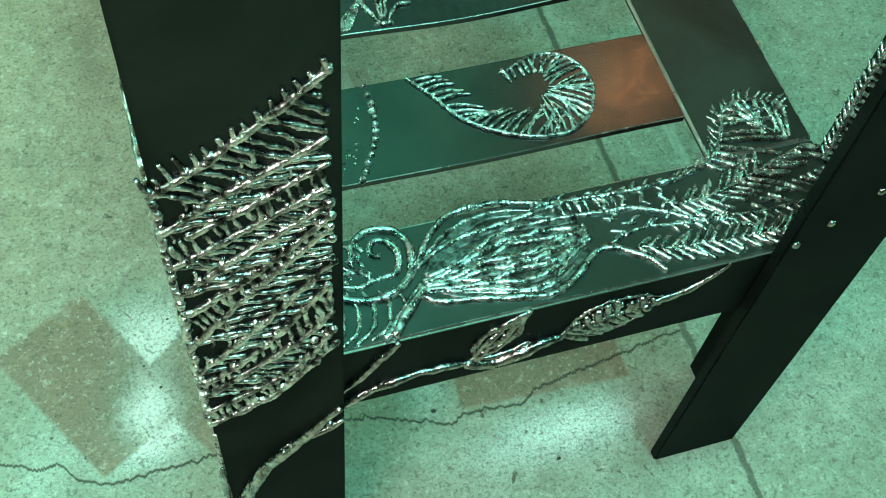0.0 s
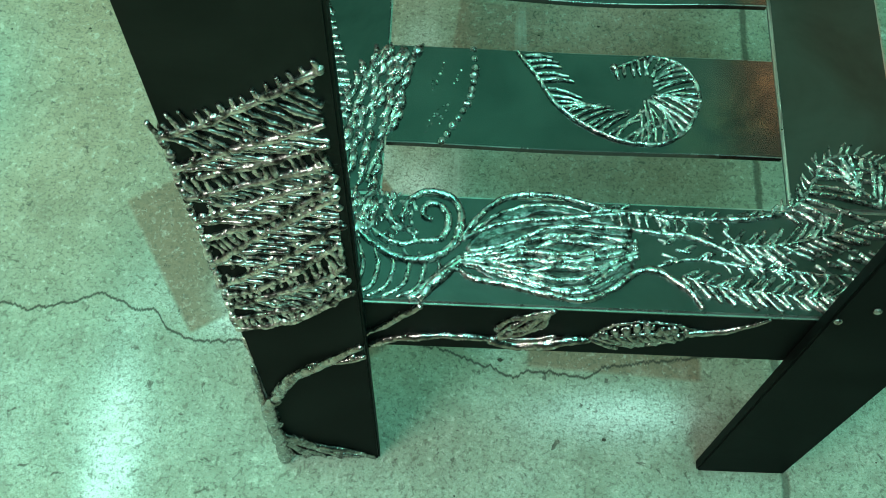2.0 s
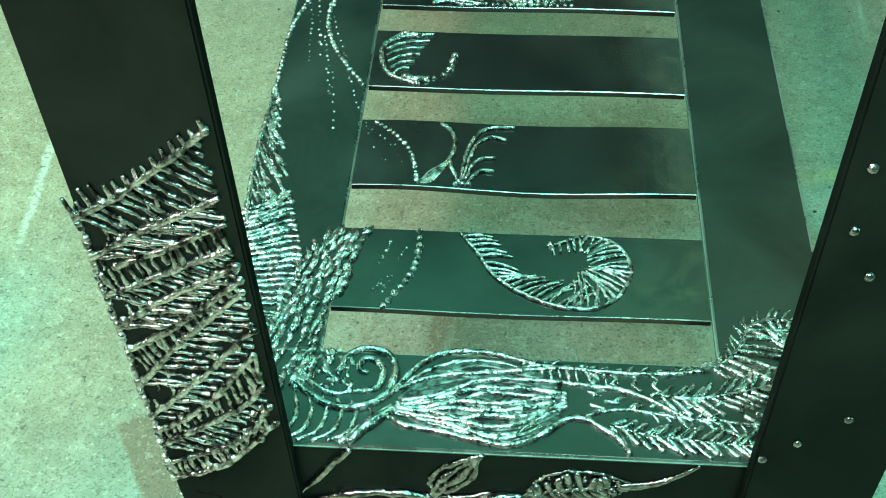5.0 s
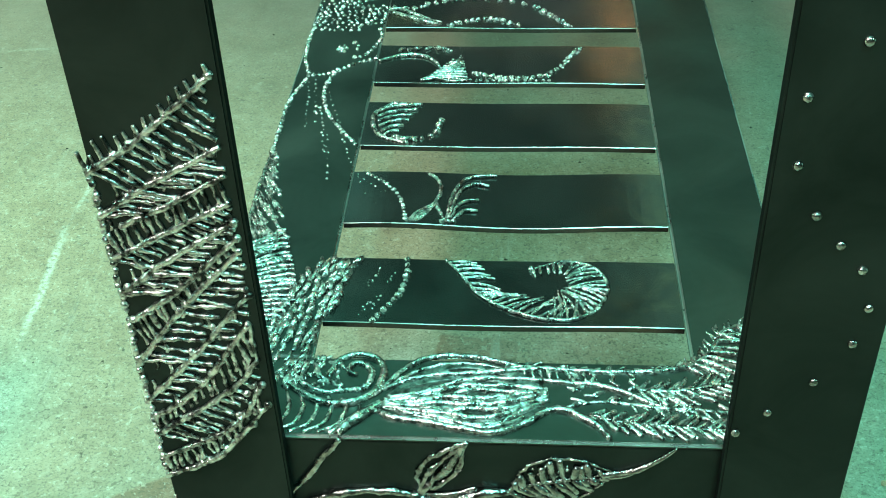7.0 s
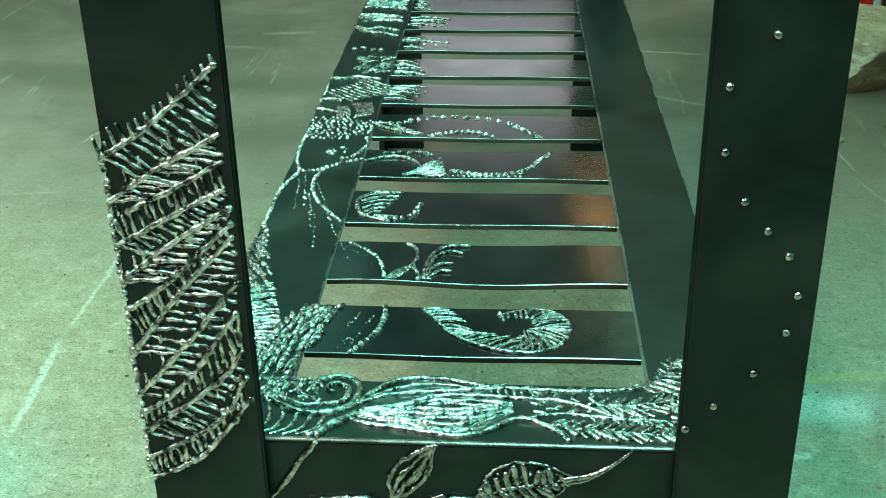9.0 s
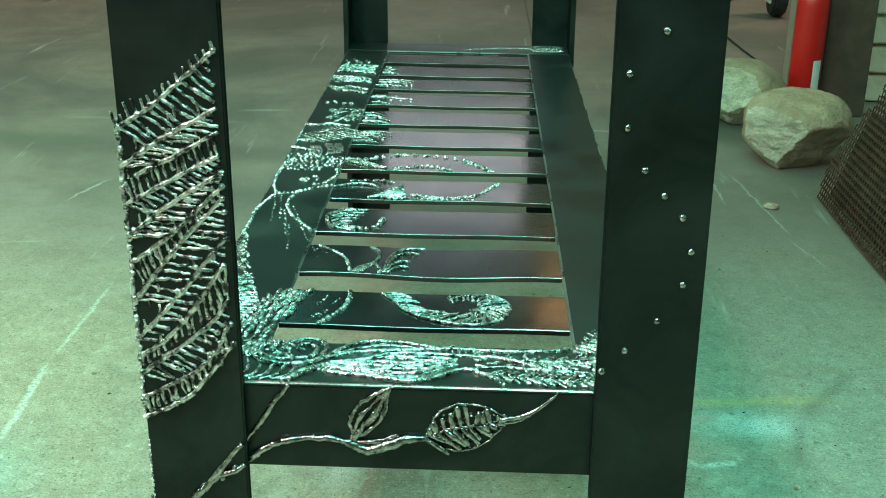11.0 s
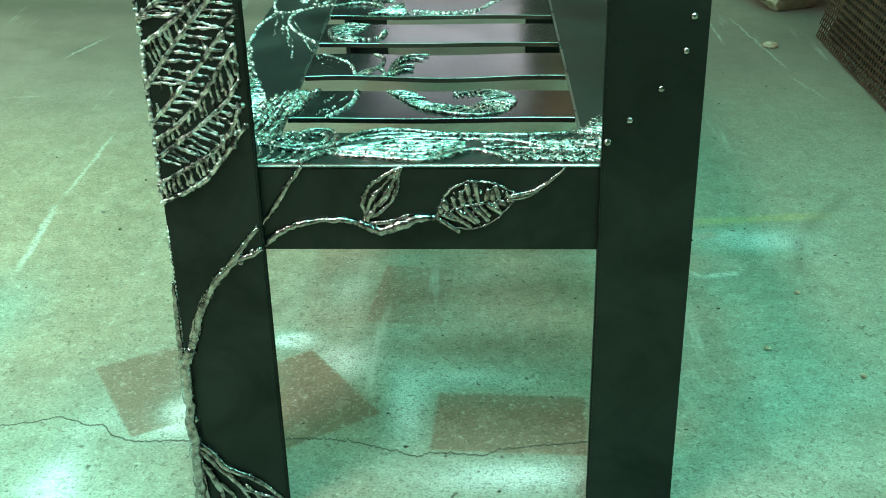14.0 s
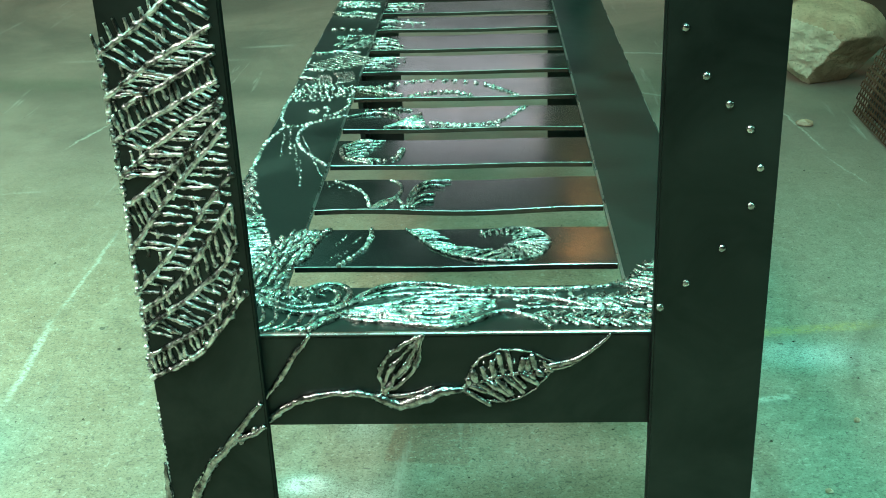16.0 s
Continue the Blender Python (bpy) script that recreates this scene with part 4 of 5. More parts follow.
for pts in ([(-0.080, 0.345), (-0.066, 0.335), (-0.056, 0.312), (-0.042, 0.292)], [(-0.078, 0.318), (-0.062, 0.302), (-0.050, 0.276)], [(-0.084, 0.302), (-0.074, 0.300), (-0.068, 0.284), (-0.070, 0.262)]):
    feather.drip(pts, 0.0021)
for k in range(25):
    v = 0.292 - 0.0072 * k
    bow = 0.016 * (1 - k / 24) - 0.004
    right = -0.044 + 0.026 * min(1, k / 12) - 0.020 * max(0, (k - 15) / 9)
    w = v + 0.004 * feather.rng.random()
    feather.strand([(-0.088, v - 1.2 * bow), (-0.074, w - 0.8 * bow - 0.002), (-0.056, v + 0.002), (right - 0.008, w + 0.6 * bow + 0.003), (right, w + bow)], 0.0021 + 0.0009 * feather.rng.random(), (0.8, 0.8), 0.3, 0.0010)
for k in range(24):
    v, u = 0.03 + 0.09 * feather.rng.random(), -0.085 + 0.05 * feather.rng.random()
    a = radians(60 + 60 * feather.rng.random())
    feather.strand([(u, v), (u + 0.005 * math.cos(a), v + 0.005 * math.sin(a)), (u + 0.011 * math.cos(a), v + 0.010 * math.sin(a))], 0.0021)
feather.finish("feather_relief", side_weld, "welded feathers along the outer edge")

beads = Relief(on_seat, 14)
beads.chain([(-0.0865, 0.455), (-0.0865, 0.503), (-0.0865, 0.560), (-0.081, 0.598), (-0.072, 0.637), (-0.083, 0.686), (-0.0855, 0.757), (-0.082, 0.813)], 0.0026, 1.9)
beads.chain([(-0.037, 0.653), (-0.046, 0.605), (-0.039, 0.560), (-0.020, 0.517), (0.008, 0.474)], 0.0027, 1.8)
beads.chain([(-0.072, 0.637), (-0.046, 0.642), (-0.017, 0.667), (0.010, 0.683)], 0.0027, 1.8)
beads.chain([(0.008, 0.765), (0.011, 0.738), (-0.004, 0.694), (-0.019, 0.686)], 0.0028, 1.9)
for a, b, n in (((-0.068, 0.622), (-0.056, 0.503), 12), ((-0.062, 0.63), (-0.045, 0.52), 10), ((-0.045, 0.56), (-0.025, 0.450), 13), ((-0.04, 0.60), (0.010, 0.424), 16), ((-0.030, 0.50), (-0.012, 0.39), 8)):
    beads.dots(a, b, n, 0.0016)
spots = []
for i in range(900):
    q = (-0.085 + 0.095 * beads.rng.random(), 0.762 + 0.095 * beads.rng.random())
    if all(math.hypot(q[0] - o[0], q[1] - o[1]) > 0.0066 for o in spots) and (q[0] < -0.02 or abs(q[1] - 0.81) < 0.03):
        spots.append(q)
        beads.blob(*q, 0.0021 + 0.0014 * beads.rng.random())
for i in range(16):
    beads.blob(-0.045 + 0.03 * beads.rng.random(), 0.70 + 0.03 * beads.rng.random(), 0.003)
beads.finish("bead_relief", side_weld, "rows of round weld beads")

# the far reaches of the decorated side rail
fan = Relief(on_seat, 15)
fan.strand([(-0.087, 1.046), (-0.067, 1.043), (-0.041, 1.052), (-0.001, 1.046)], 0.0036, (0.8, 0.7), 0.3, 0.001)
fan.strand([(-0.085, 1.056), (-0.072, 1.050), (-0.055, 1.056)], 0.0024)
for k in range(10):
    b = k / 9
    a0, b0 = -0.024 - 0.060 * b, 1.046 - 0.066 * b
    fan.strand([(a0, b0), (a0 + 0.036 - 0.006 * b, b0 - 0.032), (a0 + 0.078 - 0.030 * b, b0 - 0.052 + 0.004 * b)], 0.0017, (0.7, 0.7), 0.15)
for k in range(14):
    fan.blob(-0.086 + 0.001 * (k % 2), 0.90 + 0.009 * k, 0.0024)
fan.strand([(-0.086, 0.934), (-0.070, 0.938), (-0.051, 0.930)], 0.0036, (0.6, 0.8), 0.3)
fan.strand([(-0.087, 0.889), (-0.070, 0.884), (-0.050, 0.876)], 0.0038, (0.9, 0.8), 0.3)
for k in range(8):
    b = k / 7
    fan.strand([(-0.034 + 0.030 * b, 0.920 + 0.006 * b), (-0.022 + 0.024 * b, 0.890 + 0.008 * b), (-0.020 + 0.026 * b, 0.858 + 0.012 * b)], 0.0020, (0.7, 0.7), 0.2)
for k in range(5):
    fan.strand([(-0.056 + 0.004 * k, 0.905), (-0.050 + 0.004 * k, 0.885), (-0.050 + 0.005 * k, 0.862)], 0.0020, (0.8, 0.8), 0.3)
fan.finish("fan_relief", side_weld, "welded fan of spines")
scroll = Relief(on_seat, 50, 1.15)
for u, v in ((-0.072, 1.221), (-0.057, 1.225), (-0.037, 1.215), (-0.022, 1.213)):
    scroll.strand([(u, v), (u + 0.005, v - 0.002), (u + 0.010, v - 0.003)], 0.0030, (0.8, 0.8))
for i in range(64):
    u, v = -0.056 + 0.066 * scroll.rng.random(), 1.075 + 0.095 * scroll.rng.random()
    scroll.strand([(u, v), (u + 0.004, v + 0.006), (min(u + 0.010, 0.0115), v + 0.008)], 0.0015, (0.7, 0.6), 0.3)
for line in ([(-0.087, 1.376), (-0.060, 1.350), (-0.034, 1.362), (0.003, 1.343)], [(-0.087, 1.362), (-0.059, 1.336), (-0.022, 1.322), (0.004, 1.308)], [(-0.085, 1.462), (-0.04, 1.455), (0.003, 1.436)],
             [(-0.086, 1.440), (-0.05, 1.425), (0.005, 1.415)], [(-0.084, 1.52), (-0.03, 1.512), (0.006, 1.50)]):
    scroll.strand(line, 0.0028, (0.8, 0.8), 0.3, 0.0015)
for i in range(40):
    u, v = -0.084 + 0.07 * scroll.rng.random(), 1.41 + 0.055 * scroll.rng.random()
    scroll.strand([(u, v), (u + 0.009, v + 0.003), (u + 0.018, v)], 0.0018, (0.7, 0.7), 0.3)
for i in range(90):
    u, v = -0.085 + 0.075 * scroll.rng.random(), 1.515 + 0.075 * scroll.rng.random()
    scroll.strand([(u, v), (u + 0.007, v + 0.004), (min(u + 0.016, 0.0115), v + 0.002)], 0.0019, (0.7, 0.7), 0.3)
for u, v in ((-0.078, 1.62), (-0.060, 1.635), (-0.046, 1.61), (-0.030, 1.625)):
    scroll.strand([(u, v + 0.018), (u + 0.006, v), (u + 0.012, v - 0.016)], 0.0030, (0.6, 1.0))
scroll.finish("scroll_relief", side_weld, "welded scrolls and spikes", "stuff")

# reliefs on single slats
shell = Relief(on_seat, 16, 0.72)
rim = [(0.126, 0.2585), (0.142, 0.235), (0.159, 0.207), (0.180, 0.188), (0.204, 0.175), (0.233, 0.168), (0.258, 0.172), (0.276, 0.189), (0.286, 0.213), (0.282, 0.236), (0.269, 0.252), (0.246, 0.258), (0.228, 0.252), (0.214, 0.245)]
shell.strand(rim, 0.0022, (0.8, 0.7), 0.12)
shell.ribs(rim[:6], 0.0066, 0.034, 62, 0.0018, -0.30, 0.12, lambda u, v: v < 0.2585, (0.9, 1.15))
shell.ribs(rim[5:10], 0.0062, 0.040, 78, 0.0018, 0.20, 0.12)
shell.ribs(rim[9:], 0.0060, 0.030, 66, 0.0018, 0.25, 0.12, None, (1.1, 0.4))
shell.blob(0.212, 0.245, 0.004)
shell.chain([(0.087, 0.258), (0.089, 0.238), (0.085, 0.209), (0.075, 0.186), (0.061, 0.163)], 0.0028, 1.35)
for a, b, n in (((0.062, 0.245), (0.060, 0.228), 6), ((0.075, 0.235), (0.072, 0.218), 5), ((0.054, 0.225), (0.052, 0.213), 6), ((0.058, 0.196), (0.047, 0.170), 8), ((0.066, 0.200), (0.056, 0.180), 6)):
    shell.dots(a, b, n, 0.0012, 0.005)
shell.finish("shell_relief", slats[0], "curled shell comb and a beaded line in weld")

claw = Relief(on_seat, 17)
claw.chain([(0.030, 0.412), (0.049, 0.396), (0.069, 0.368), (0.079, 0.328)], 0.0024, 1.5)
claw.strand([(0.097, 0.414), (0.109, 0.402), (0.114, 0.380), (0.109, 0.359), (0.088, 0.326)], 0.0022)
for k in range(4):
    claw.strand([(0.080 + 0.003 * k, 0.322), (0.092 + 0.002 * k, 0.340 - 0.002 * k), (0.110, 0.358)], 0.0020)
claw.strand([(0.109, 0.359), (0.114, 0.342), (0.122, 0.325)], 0.0022)
for pts in ([(0.122, 0.328), (0.128, 0.378), (0.144, 0.406), (0.174, 0.411)], [(0.124, 0.332), (0.134, 0.377), (0.148, 0.394), (0.166, 0.391)], [(0.127, 0.332), (0.137, 0.358), (0.156, 0.364)], [(0.130, 0.328), (0.141, 0.343), (0.155, 0.344)]):
    claw.strand(pts, 0.0020, (0.6, 0.7))
for u in (0.118, 0.124, 0.130):
    claw.blob(u, 0.324, 0.0036)
for a, b, n in (((0.026, 0.40), (0.052, 0.375), 6), ((0.03, 0.375), (0.05, 0.345), 6), ((0.045, 0.40), (0.065, 0.34), 7), ((0.018, 0.415), (0.025, 0.39), 4)):
    claw.dots(a, b, n, 0.0014)
claw.finish("claw_relief", slats[1], "welded stem with five curved claws")

hook = Relief(on_seat, 18)
for k in range(6):
    b = k / 5
    hook.strand([(0.044 + 0.036 * (1 - b) + 0.012 * b, 0.566 - 0.062 * b), (0.046, 0.560 - 0.058 * b), (0.027 + 0.012 * b * b, 0.548 - 0.055 * b)], 0.0020, (0.8, 0.8), 0.2)
hook.strand([(0.044, 0.568), (0.023, 0.538), (0.033, 0.496), (0.066, 0.477)], 0.0026)
hook.strand([(0.05, 0.49), (0.066, 0.482), (0.080, 0.488)], 0.0040)
hook.strand([(0.044, 0.568), (0.060, 0.562), (0.078, 0.567)], 0.0030)
hook.chain([(0.066, 0.479), (0.085, 0.488), (0.101, 0.503), (0.104, 0.528)], 0.0034, 1.5, 0.001)
hook.finish("hook_relief", slats[2], "curled welded hook")

loop = Relief(on_seat, 19)
loop.strand([(0.015, 0.676), (0.045, 0.691), (0.070, 0.691), (0.088, 0.676), (0.098, 0.655)], 0.0027)
for k in range(10):
    b = k / 9
    loop.strand([(0.076 + 0.034 * b, 0.627 + 0.054 * b), (0.100 + 0.018 * b, 0.632 + 0.046 * b), (0.134 - 0.012 * b, 0.627 + 0.066 * b)], 0.0021, (0.7, 0.7), 0.2)
loop.strand([(0.073, 0.626), (0.088, 0.634), (0.105, 0.625), (0.128, 0.625)], 0.0024)
loop.ribs([(0.039, 0.703), (0.060, 0.707), (0.088, 0.710)], 0.0095, 0.012, 40, 0.0024, -0.2)
loop.clusters([(0.090, 0.716), (0.104, 0.708)], 0.008, 0.0030)
loop.clusters([(0.143, 0.645), (0.155, 0.640), (0.172, 0.635), (0.188, 0.633), (0.205, 0.634), (0.224, 0.638), (0.238, 0.648), (0.251, 0.666), (0.263, 0.692), (0.275, 0.712)], 0.0128, 0.0034, 0.0055)
loop.chain([(0.135, 0.627), (0.181, 0.6265), (0.236, 0.629)], 0.0020, 3.0, 0.0012)
loop.finish("loop_relief", slats[3], "feathered head and a looped line of beads")
crest = Relief(on_seat, 20)
crest.strand([(0.014, 0.826), (0.031, 0.828), (0.065, 0.802), (0.090, 0.790)], 0.0026)
crest.strand([(0.02, 0.818), (0.05, 0.800), (0.085, 0.785)], 0.0028)
crest.strand([(0.04, 0.805), (0.065, 0.790), (0.09, 0.782)], 0.0028)
crest.clusters([(0.020, 0.836), (0.049, 0.832), (0.066, 0.846), (0.090, 0.855), (0.115, 0.864), (0.152, 0.864), (0.185, 0.857), (0.218, 0.838), (0.241, 0.812), (0.262, 0.782)], 0.0128, 0.0034, 0.0055)
crest.clusters([(0.230, 0.822), (0.244, 0.806), (0.258, 0.784)], 0.009, 0.0030, 0.006)
crest.clusters([(0.104, 0.781), (0.124, 0.794), (0.140, 0.798), (0.157, 0.800), (0.174, 0.795), (0.194, 0.781)], 0.0150, 0.0034, 0.0055)
crest.finish("loop_relief", slats[4], "arched line of weld beads")
for k, (n, reach) in ((5, (9, 0.060)), (6, (7, 0.05)), (7, (5, 0.085)), (8, (5, 0.09)), (9, (6, 0.05))):
    tuft = Relief(on_seat, 30 + k)
    for i in range(n):
        v = SLAT_Y[k] + 0.012 + 0.075 * tuft.rng.random()
        u0 = 0.014 + 0.01 * tuft.rng.random()
        u1 = u0 + reach * (0.4 + 0.6 * tuft.rng.random())
        tuft.strand([(u0, v), ((u0 + u1) / 2, v + 0.006 * (tuft.rng.random() - 0.5)), (u1, v - 0.02 * tuft.rng.random())], 0.0017)
    for i in range(6):
        tuft.blob(0.02 + reach * tuft.rng.random(), SLAT_Y[k] + 0.02 + 0.06 * tuft.rng.random(), 0.003)
    tuft.finish("tuft_relief", slats[k], "short welded strokes")
tip = Relief(on_seat, 21)
for i in range(60):
    t = i / 59
    tip.blob(0.20 + 0.22 * t, LONG - 0.085 + 0.03 * math.sin(t * 2.6) + 0.006 * tip.rng.random(), 0.0022)
for i in range(46):
    a = 2 * math.pi * i / 46
    tip.blob(0.405 + 0.040 * math.cos(a), LONG - 0.055 + 0.036 * math.sin(a), 0.0026)
for i in range(50):
    tip.blob(0.372 + 0.075 * tip.rng.random(), LONG - 0.09 + 0.05 * tip.rng.random(), 0.0018 + 0.002 * tip.rng.random())
tip.finish("bead_relief", side_plain, "thin line of weld beads")


# fern on the inner side of the studded leg's flange
def on_flange(u, v, h):
    return (leaned(GAP + W - T, v) - h, u, v)


inner = Relief(on_flange, 22)
inner.strand([(0.088, 0.452), (0.090, 0.56), (0.088, 0.68), (0.091, 0.80)], 0.0022)
inner.ribs([(0.088, 0.452), (0.090, 0.56), (0.088, 0.68), (0.091, 0.80)], 0.0085, 0.030, 58, 0.0021, 0.1)
inner.ribs([(0.088, 0.452), (0.090, 0.56), (0.088, 0.68), (0.091, 0.80)], 0.0085, 0.012, -58, 0.0019, 0.1)
inner.finish("fern_relief", leg_stud, "welded fern inside the flange")

# round studs in a wavy row on the plain leg
STUDS = [(0.374, 0.480), (0.396, 0.504), (0.426, 0.538), (0.448, 0.578), (0.453, 0.613), (0.442, 0.648), (0.423, 0.670), (0.402, 0.695), (0.383, 0.736), (0.381, 0.788), (0.412, 0.828)]
bm = bmesh.new()
bmesh.ops.create_uvsphere(bm, u_segments=14, v_segments=8, radius=0.0038)
for v in bm.verts:
    v.co.y *= 0.75
stud_mesh = mesh_of("stud", bm, STUD, True)
for x, z in STUDS:
    ob = new("stud", stud_mesh)
    ob.parent, ob.location = leg_stud, (x, -0.0005, z)

# ---- things beyond the bench ----
def boulder(at, size, seed, label, planes=(), turn=0.0, rough=0.05):
    """A stone: a lumpy ball with broken planes (right, front, up, depth, fresh) struck off it."""
    bm = bmesh.new()
    bmesh.ops.create_icosphere(bm, subdivisions=6 if size[0] > 0.05 else 2, radius=1.0)
    rng = random.Random(seed)
    if not planes:
        planes = [(rng.uniform(-1, 1), rng.uniform(-1, 1), rng.uniform(-0.6, 0.9), rng.uniform(0.62, 0.9), k % 2) for k in range(9)]
    cuts = [(Vector(q[:3]).normalized(), q[3], q[4]) for q in planes]
    off = Vector((seed * 3.1, seed * 1.7, 0))
    fresh = bm.verts.layers.float.new("fresh")
    for v in bm.verts:
        d = v.co.normalized()
        r, f = 1.0 + 0.10 * noise.noise(d * 1.3 + off) + 0.02 * noise.noise(d * 5 + off), 0
        for n, depth, broken in cuts:
            q = d.dot(n)
            if q > 0.05:
                chipped = 0.05 * noise.noise(d * 3.5 + off * 2) + 0.03 * abs(noise.noise(d * 9 + off)) + 0.018 * noise.noise(d * 24 + off) if broken else 0.03 * noise.noise(d * 3 + off)
                if (depth + chipped) / q < r:
                    r, f = (depth + chipped) / q, broken
        r += 0.006 * noise.noise(d * 34 + off)
        v[fresh] = f
        v.co = Vector((d.x * r * size[0], d.y * r * size[1], d.z * r * size[2]))
    low = min(v.co.z for v in bm.verts)
    cut = low + 0.07 * size[2]
    for v in bm.verts:
        v.co.z = max(v.co.z, cut) - cut
    ob = new("boulder", mesh_of("boulder", bm, STONE, size[0] > 0.05))
    ob.location, ob.rotation_euler = at, (0, 0, radians(turn))
    return tagged(ob, label, "rock", "stones on the floor")


boulder((1.194, 2.355, 0), (0.170, 0.155, 0.128), 4, "pale broken field stone lying on the floor",
        ((-0.55, -0.80, -0.18, 0.62, 1), (0.50, -0.66, -0.58, 0.58, 0), (0.05, -0.1, 1.0, 0.80, 0), (-0.95, -0.1, 0.0, 0.88, 0), (0.85, 0.1, -0.45, 0.80, 0), (-0.1, -0.45, 0.80, 0.86, 0), (-0.7, -0.4, -0.6, 0.80, 1)), -15)
boulder((1.138, 2.89, 0), (0.158, 0.17, 0.114), 9, "rounded tan field stone with a pale broken face",
        ((-0.40, -0.88, 0.12, 0.62, 1), (-0.60, -0.55, -0.55, 0.70, 1), (0.1, -0.75, -0.65, 0.72, 1)), -15)
chip = boulder((1.045, 1.955, 0), (0.026, 0.013, 0.010), 2, "small pale chip of stone on the floor")
crumb = boulder((0.679, 0.376, 0), (0.007, 0.005, 0.003), 3, "tiny pale crumb on the floor")
copy_thing(crumb, pose(0.768, 0.553, 0, 0, 0, 50))
copy_thing(crumb, pose(0.80, 0.30, 0, 0, 0, 120))

cyl = thing("gas_cylinder", "red painted steel cylinder standing behind the stones", "cylinder", "", (1.375, 2.98, 0))
bm = bmesh.new()
prof = [(0.0, 0.0), (0.062, 0.0), (0.067, 0.006), (0.067, 0.40), (0.063, 0.425), (0.050, 0.445), (0.028, 0.458), (0.022, 0.462), (0.022, 0.49), (0.0, 0.49)]
rings = [[bm.verts.new((0.82 * r * math.cos(a * math.pi / 18), 0.82 * r * math.sin(a * math.pi / 18), z)) for a in range(36)] for r, z in prof[1:-1]]
for a, b in zip(rings, rings[1:]):
    for k in range(36):
        bm.faces.new((a[k], a[(k + 1) % 36], b[(k + 1) % 36], b[k]))
bm.faces.new(list(reversed(rings[0])))
bm.faces.new(rings[-1])
part("body", bm, RED, cyl, "red painted shell", True)
bm = bmesh.new()
g = []
for i in range(7):
    a = radians(-92 + 34 * i / 6 + 12)
    g.append([bm.verts.new((0.0562 * math.cos(a), 0.0562 * math.sin(a), z)) for z in (0.10, 0.215)])
for a, b in zip(g, g[1:]):
    bm.faces.new((a[0], b[0], b[1], a[1]))
part("sticker", bm, WHITE, cyl, "white paper sticker")
bm = bmesh.new()
box(bm, 1.436, 1.605, 3.0, 3.15, 0.0, TOP, 0.006, 2)
tagged(new("timber_post", mesh_of("timber_post", bm, TIMBER)), "dark brown timber post against the brick", "post")

# brick pier behind the post
pier = tagged(new("wall_pier"), "pale worn brick pier", "wall", kind="structure")
bm = bmesh.new()
box(bm, 1.46, 2.59, 3.264, 3.6, 0.0, TOP)
part("mortar_core", bm, MORTAR, pier)
rng = random.Random(5)
bm = bmesh.new()
box(bm, -0.102, 0.102, -0.03, 0.03, -0.047, 0.047, 0.006, 1)
brick_mesh = mesh_of("brick", bm, BRICK)
for row in range(14):
    for col in range(6):
        x = 1.51 + col * 0.216 + (0.0 if row % 2 else -0.0)
        ob = new("brick", brick_mesh)
        ob.parent, ob.location = pier, (x + rng.uniform(-0.003, 0.003), 3.268 + rng.uniform(-0.006, 0.004), 0.052 + row * 0.108)
        ob.rotation_euler = (rng.uniform(-0.02, 0.02), rng.uniform(-0.02, 0.02), rng.uniform(-0.02, 0.02))


def perforated_sheet(nm, corner, along, up, cells_u, cells_v, pitch, label):
    """Rusted perforated plate, every hole cut: each cell is a frame of eight faces round an oval hole, front and back."""
    ca, cu = Vector(along).normalized(), Vector(up).normalized()
    nor = ca.cross(cu).normalized()
    verts, faces = [], []
    for i in range(cells_u):
        for j in range(cells_v):
            sag = 0.02 * math.sin(i / cells_u * 3.0) + 0.012 * math.sin(j / cells_v * 5.0)
            c = Vector(corner) + ca * (i + 0.5 + (0.5 if j % 2 else 0.0)) * pitch + cu * (j + 0.5) * pitch * 0.9 + nor * sag
            start = len(verts)
            for lift in (0.0, -0.0025):
                for k in range(8):
                    a = math.pi / 4 * k
                    sq = 1 / max(abs(math.cos(a)), abs(math.sin(a)))
                    verts.append(c + ca * math.cos(a) * sq * pitch * 0.5 + cu * math.sin(a) * sq * pitch * 0.45 + nor * lift)
                for k in range(8):
                    a = math.pi / 4 * k
                    verts.append(c + ca * math.cos(a) * pitch * 0.43 + cu * math.sin(a) * pitch * 0.35 + nor * lift)
            for k in range(8):
                n = (k + 1) % 8
                faces.append((start + k, start + n, start + 8 + n, start + 8 + k))
                faces.append((start + 16 + n, start + 16 + k, start + 24 + k, start + 24 + n))
                faces.append((start + 8 + k, start + 8 + n, start + 24 + n, start + 24 + k))
    me = bpy.data.meshes.new(nm)
    me.from_pydata([tuple(v) for v in verts], [], faces)
    me.materials.append(RUST)
    me.update()
    return tagged(new(nm, me), label, "metal sheet")


perforated_sheet("perforated_sheet", (1.195, 2.06, 0.004), (0.02, -1.0, 0.0), (0.34, 0.03, 0.94), 62, 16, 0.0195, "rusted perforated steel sheet leaning by the wall")
perforated_sheet("perforated_sheet", (1.39, 2.36, 0.004), (0.10, -1.0, 0.0), (0.22, 0.05, 0.97), 70, 24, 0.0195, "second rusted perforated sheet leaning behind the first")
# added block out of view, shades the sheets from the right-hand lamp
bm = bmesh.new()
box(bm, 1.64, 1.86, 0.3, 2.5, 0.0, 0.85, 0.01, 1)
tagged(new("shade_block", mesh_of("shade_block", bm, TIMBER)), "added unseen timber block that keeps lamp light off the leaning sheets", "timber")


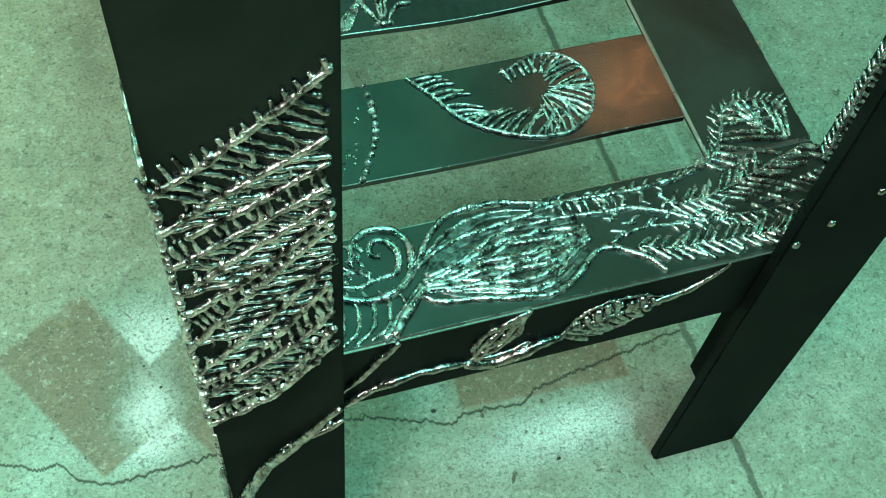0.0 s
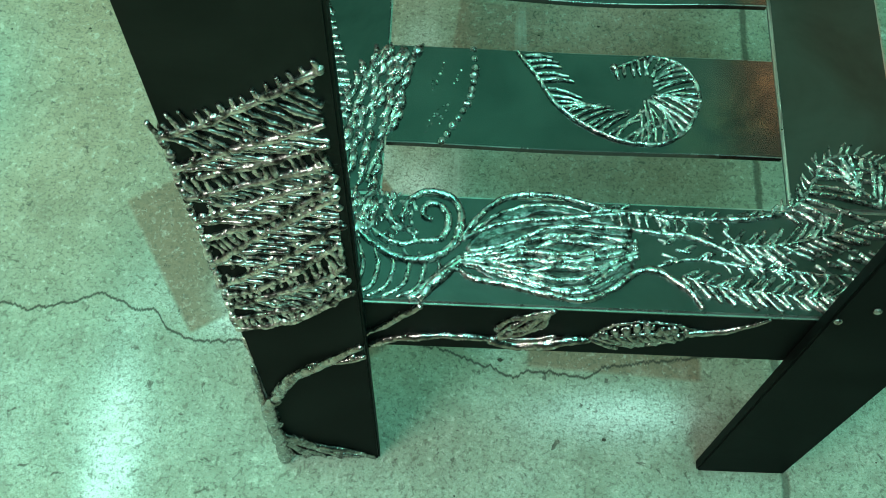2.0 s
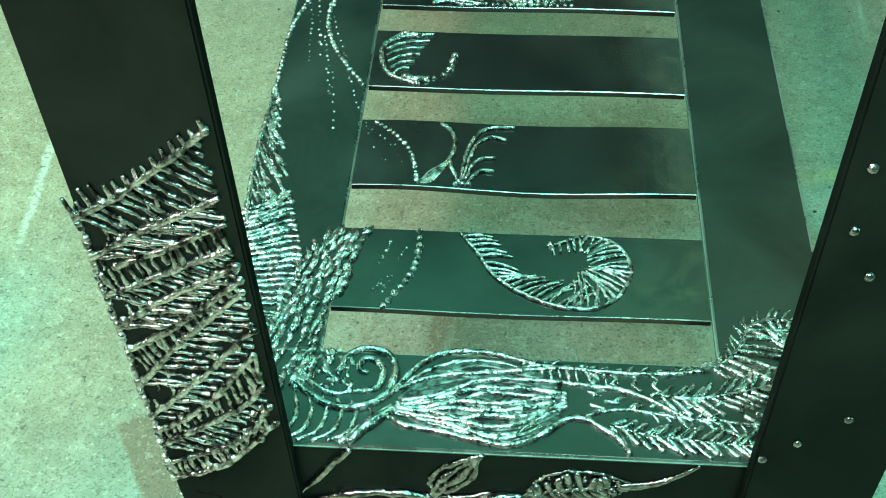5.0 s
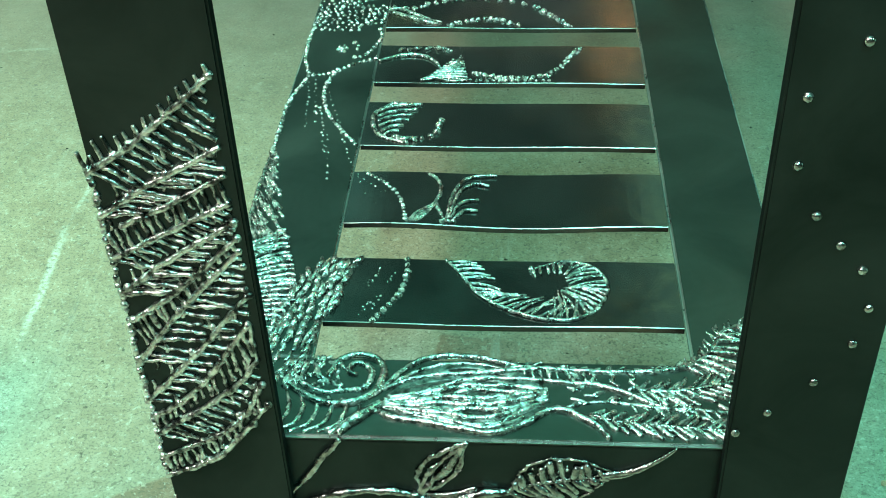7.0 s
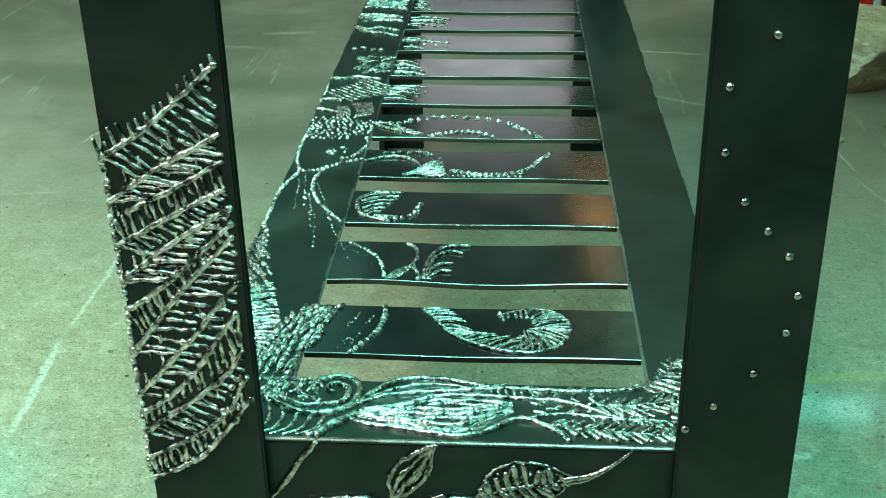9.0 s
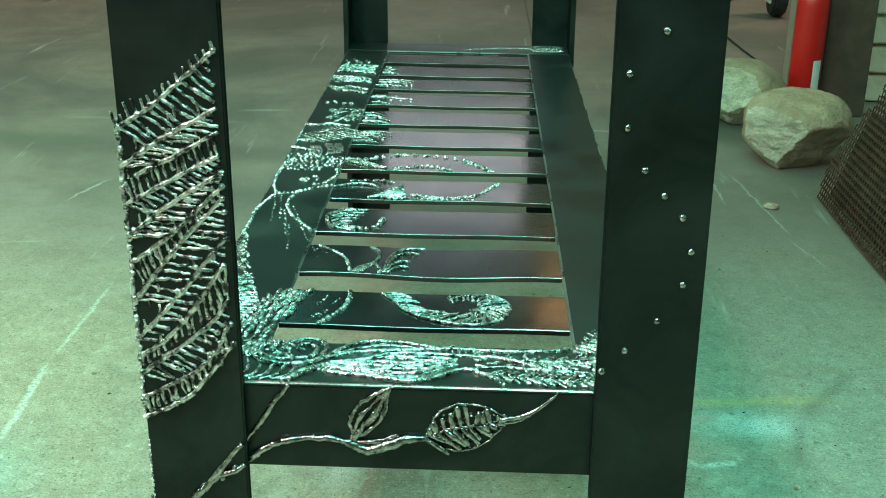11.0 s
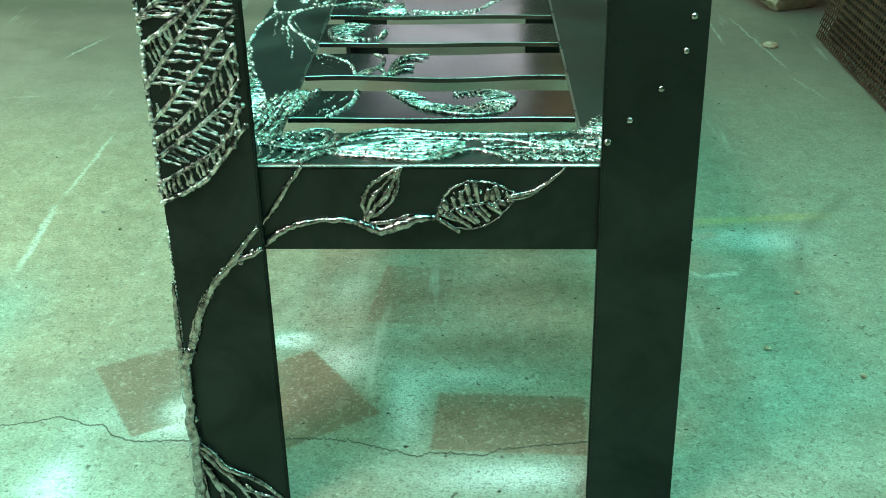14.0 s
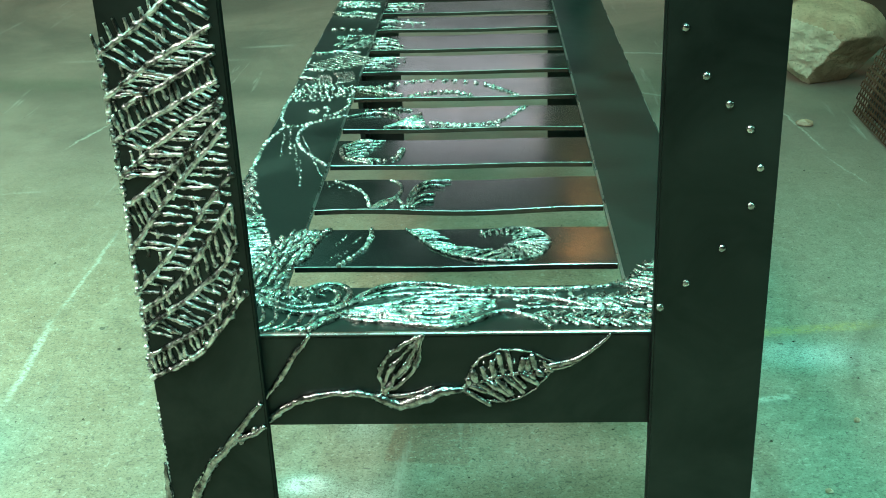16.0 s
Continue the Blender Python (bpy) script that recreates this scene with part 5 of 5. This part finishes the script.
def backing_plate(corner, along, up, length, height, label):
    """An added flat dark plate just behind a perforated sheet, for the black shade in its holes."""
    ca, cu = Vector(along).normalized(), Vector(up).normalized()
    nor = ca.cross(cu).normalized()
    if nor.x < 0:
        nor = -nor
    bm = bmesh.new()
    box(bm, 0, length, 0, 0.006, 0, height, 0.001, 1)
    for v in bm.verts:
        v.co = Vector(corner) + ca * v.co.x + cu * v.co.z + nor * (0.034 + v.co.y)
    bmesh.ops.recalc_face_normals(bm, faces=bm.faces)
    return tagged(new("shade_plate", mesh_of("shade_plate", bm, HOLE_SHADE)), label, "metal plate")


backing_plate((1.195, 2.06, 0.016), (0.02, -1.0, 0.0), (0.34, 0.03, 0.94), 1.20, 0.265, "dark plate added behind a perforated sheet for the shade in its holes")
backing_plate((1.39, 2.36, 0.012), (0.10, -1.0, 0.0), (0.22, 0.05, 0.97), 1.35, 0.40, "tall dark plate added behind the second sheet for the shade in its holes")


def castor(at, size, label):
    t = thing("castor_wheel", label, "wheel", "", at)
    bm = bmesh.new()
    bmesh.ops.create_cone(bm, cap_ends=True, segments=20, radius1=size, radius2=size, depth=size * 0.7, matrix=Matrix.Translation((0, 0, size)) @ Matrix.Rotation(radians(90), 4, "Y"))
    bmesh.ops.bevel(bm, geom=list(bm.edges), offset=size * 0.12, segments=2, affect="EDGES", clamp_overlap=True)
    part("tyre", bm, RUBBER, t, "black rubber tyre")
    bm = bmesh.new()
    box(bm, -size * 0.5, -size * 0.38, -size * 0.5, size * 0.5, size * 0.7, size * 2.6, 0.003, 1)
    box(bm, size * 0.38, size * 0.5, -size * 0.5, size * 0.5, size * 0.7, size * 2.6, 0.003, 1)
    box(bm, -size * 0.5, size * 0.5, -size * 0.5, size * 0.5, size * 2.6, size * 2.8, 0.003, 1)
    part("fork", bm, WHITE, t, "pale steel fork")
    return t


castor((-2.136, 5.22, 0), 0.045, "small castor with a black tyre and pale fork")
castor((-1.839, 5.31, 0), 0.045, "small castor with a black tyre and pale fork")
castor((-2.29, 5.46, 0), 0.045, "small castor with a black tyre and pale fork")
castor((1.79, 5.15, 0), 0.105, "large black wheel standing on the far floor")


def cable(pts, r, label):
    cu = bpy.data.curves.new("cable", "CURVE")
    cu.dimensions, cu.bevel_depth, cu.bevel_resolution = "3D", r, 2
    sp = cu.splines.new("NURBS")
    sp.points.add(len(pts) - 1)
    for q, c in zip(sp.points, pts):
        q.co = (*c, 1)
    sp.use_endpoint_u, sp.order_u = True, 3
    ob = new("cable", cu)
    cu.materials.append(RUBBER)
    return tagged(ob, label, "cable")


cable([(1.37, 5.35, 0.005), (1.399, 4.77, 0.005), (1.412, 4.43, 0.005), (1.425, 4.08, 0.005), (1.45, 3.7, 0.005)], 0.0045, "black cable lying on the concrete floor")
cable([(1.50, 5.72, 0.005), (1.54, 5.55, 0.005), (1.585, 5.50, 0.005), (1.643, 5.62, 0.005), (1.711, 5.80, 0.005), (1.80, 6.2, 0.005)], 0.0045, "black cable lying on the concrete floor")

# crumbs of dirt and paint flakes on the floor, too many and too small to count
rng = random.Random(77)
verts, faces = [], []
for i in range(260):
    cx, cy = rng.uniform(-1.1, 1.15), rng.uniform(-0.15, 2.2)
    size, turn, n = 0.0012 + 0.0030 * rng.random() ** 3, rng.random() * 6.3, len(verts)
    for k in range(5):
        a = turn + 2 * math.pi * k / 5
        verts.append((cx + math.cos(a) * size * (0.6 + 0.8 * rng.random()), cy + math.sin(a) * size * (0.5 + 0.5 * rng.random()), 0.0002))
    verts.append((cx, cy, size * 0.7))
    faces += [(n + k, n + (k + 1) % 5, n + 5) for k in range(5)]
me = bpy.data.meshes.new("floor_grit")
me.from_pydata(verts, [], faces)
me.materials.append(plain("dark_grit", (0.03, 0.028, 0.02), (0.09, 0.08, 0.06), 30, 0.9))
tagged(new("floor_grit", me), "dark crumbs of dirt scattered on the concrete", "grit", kind="stuff")
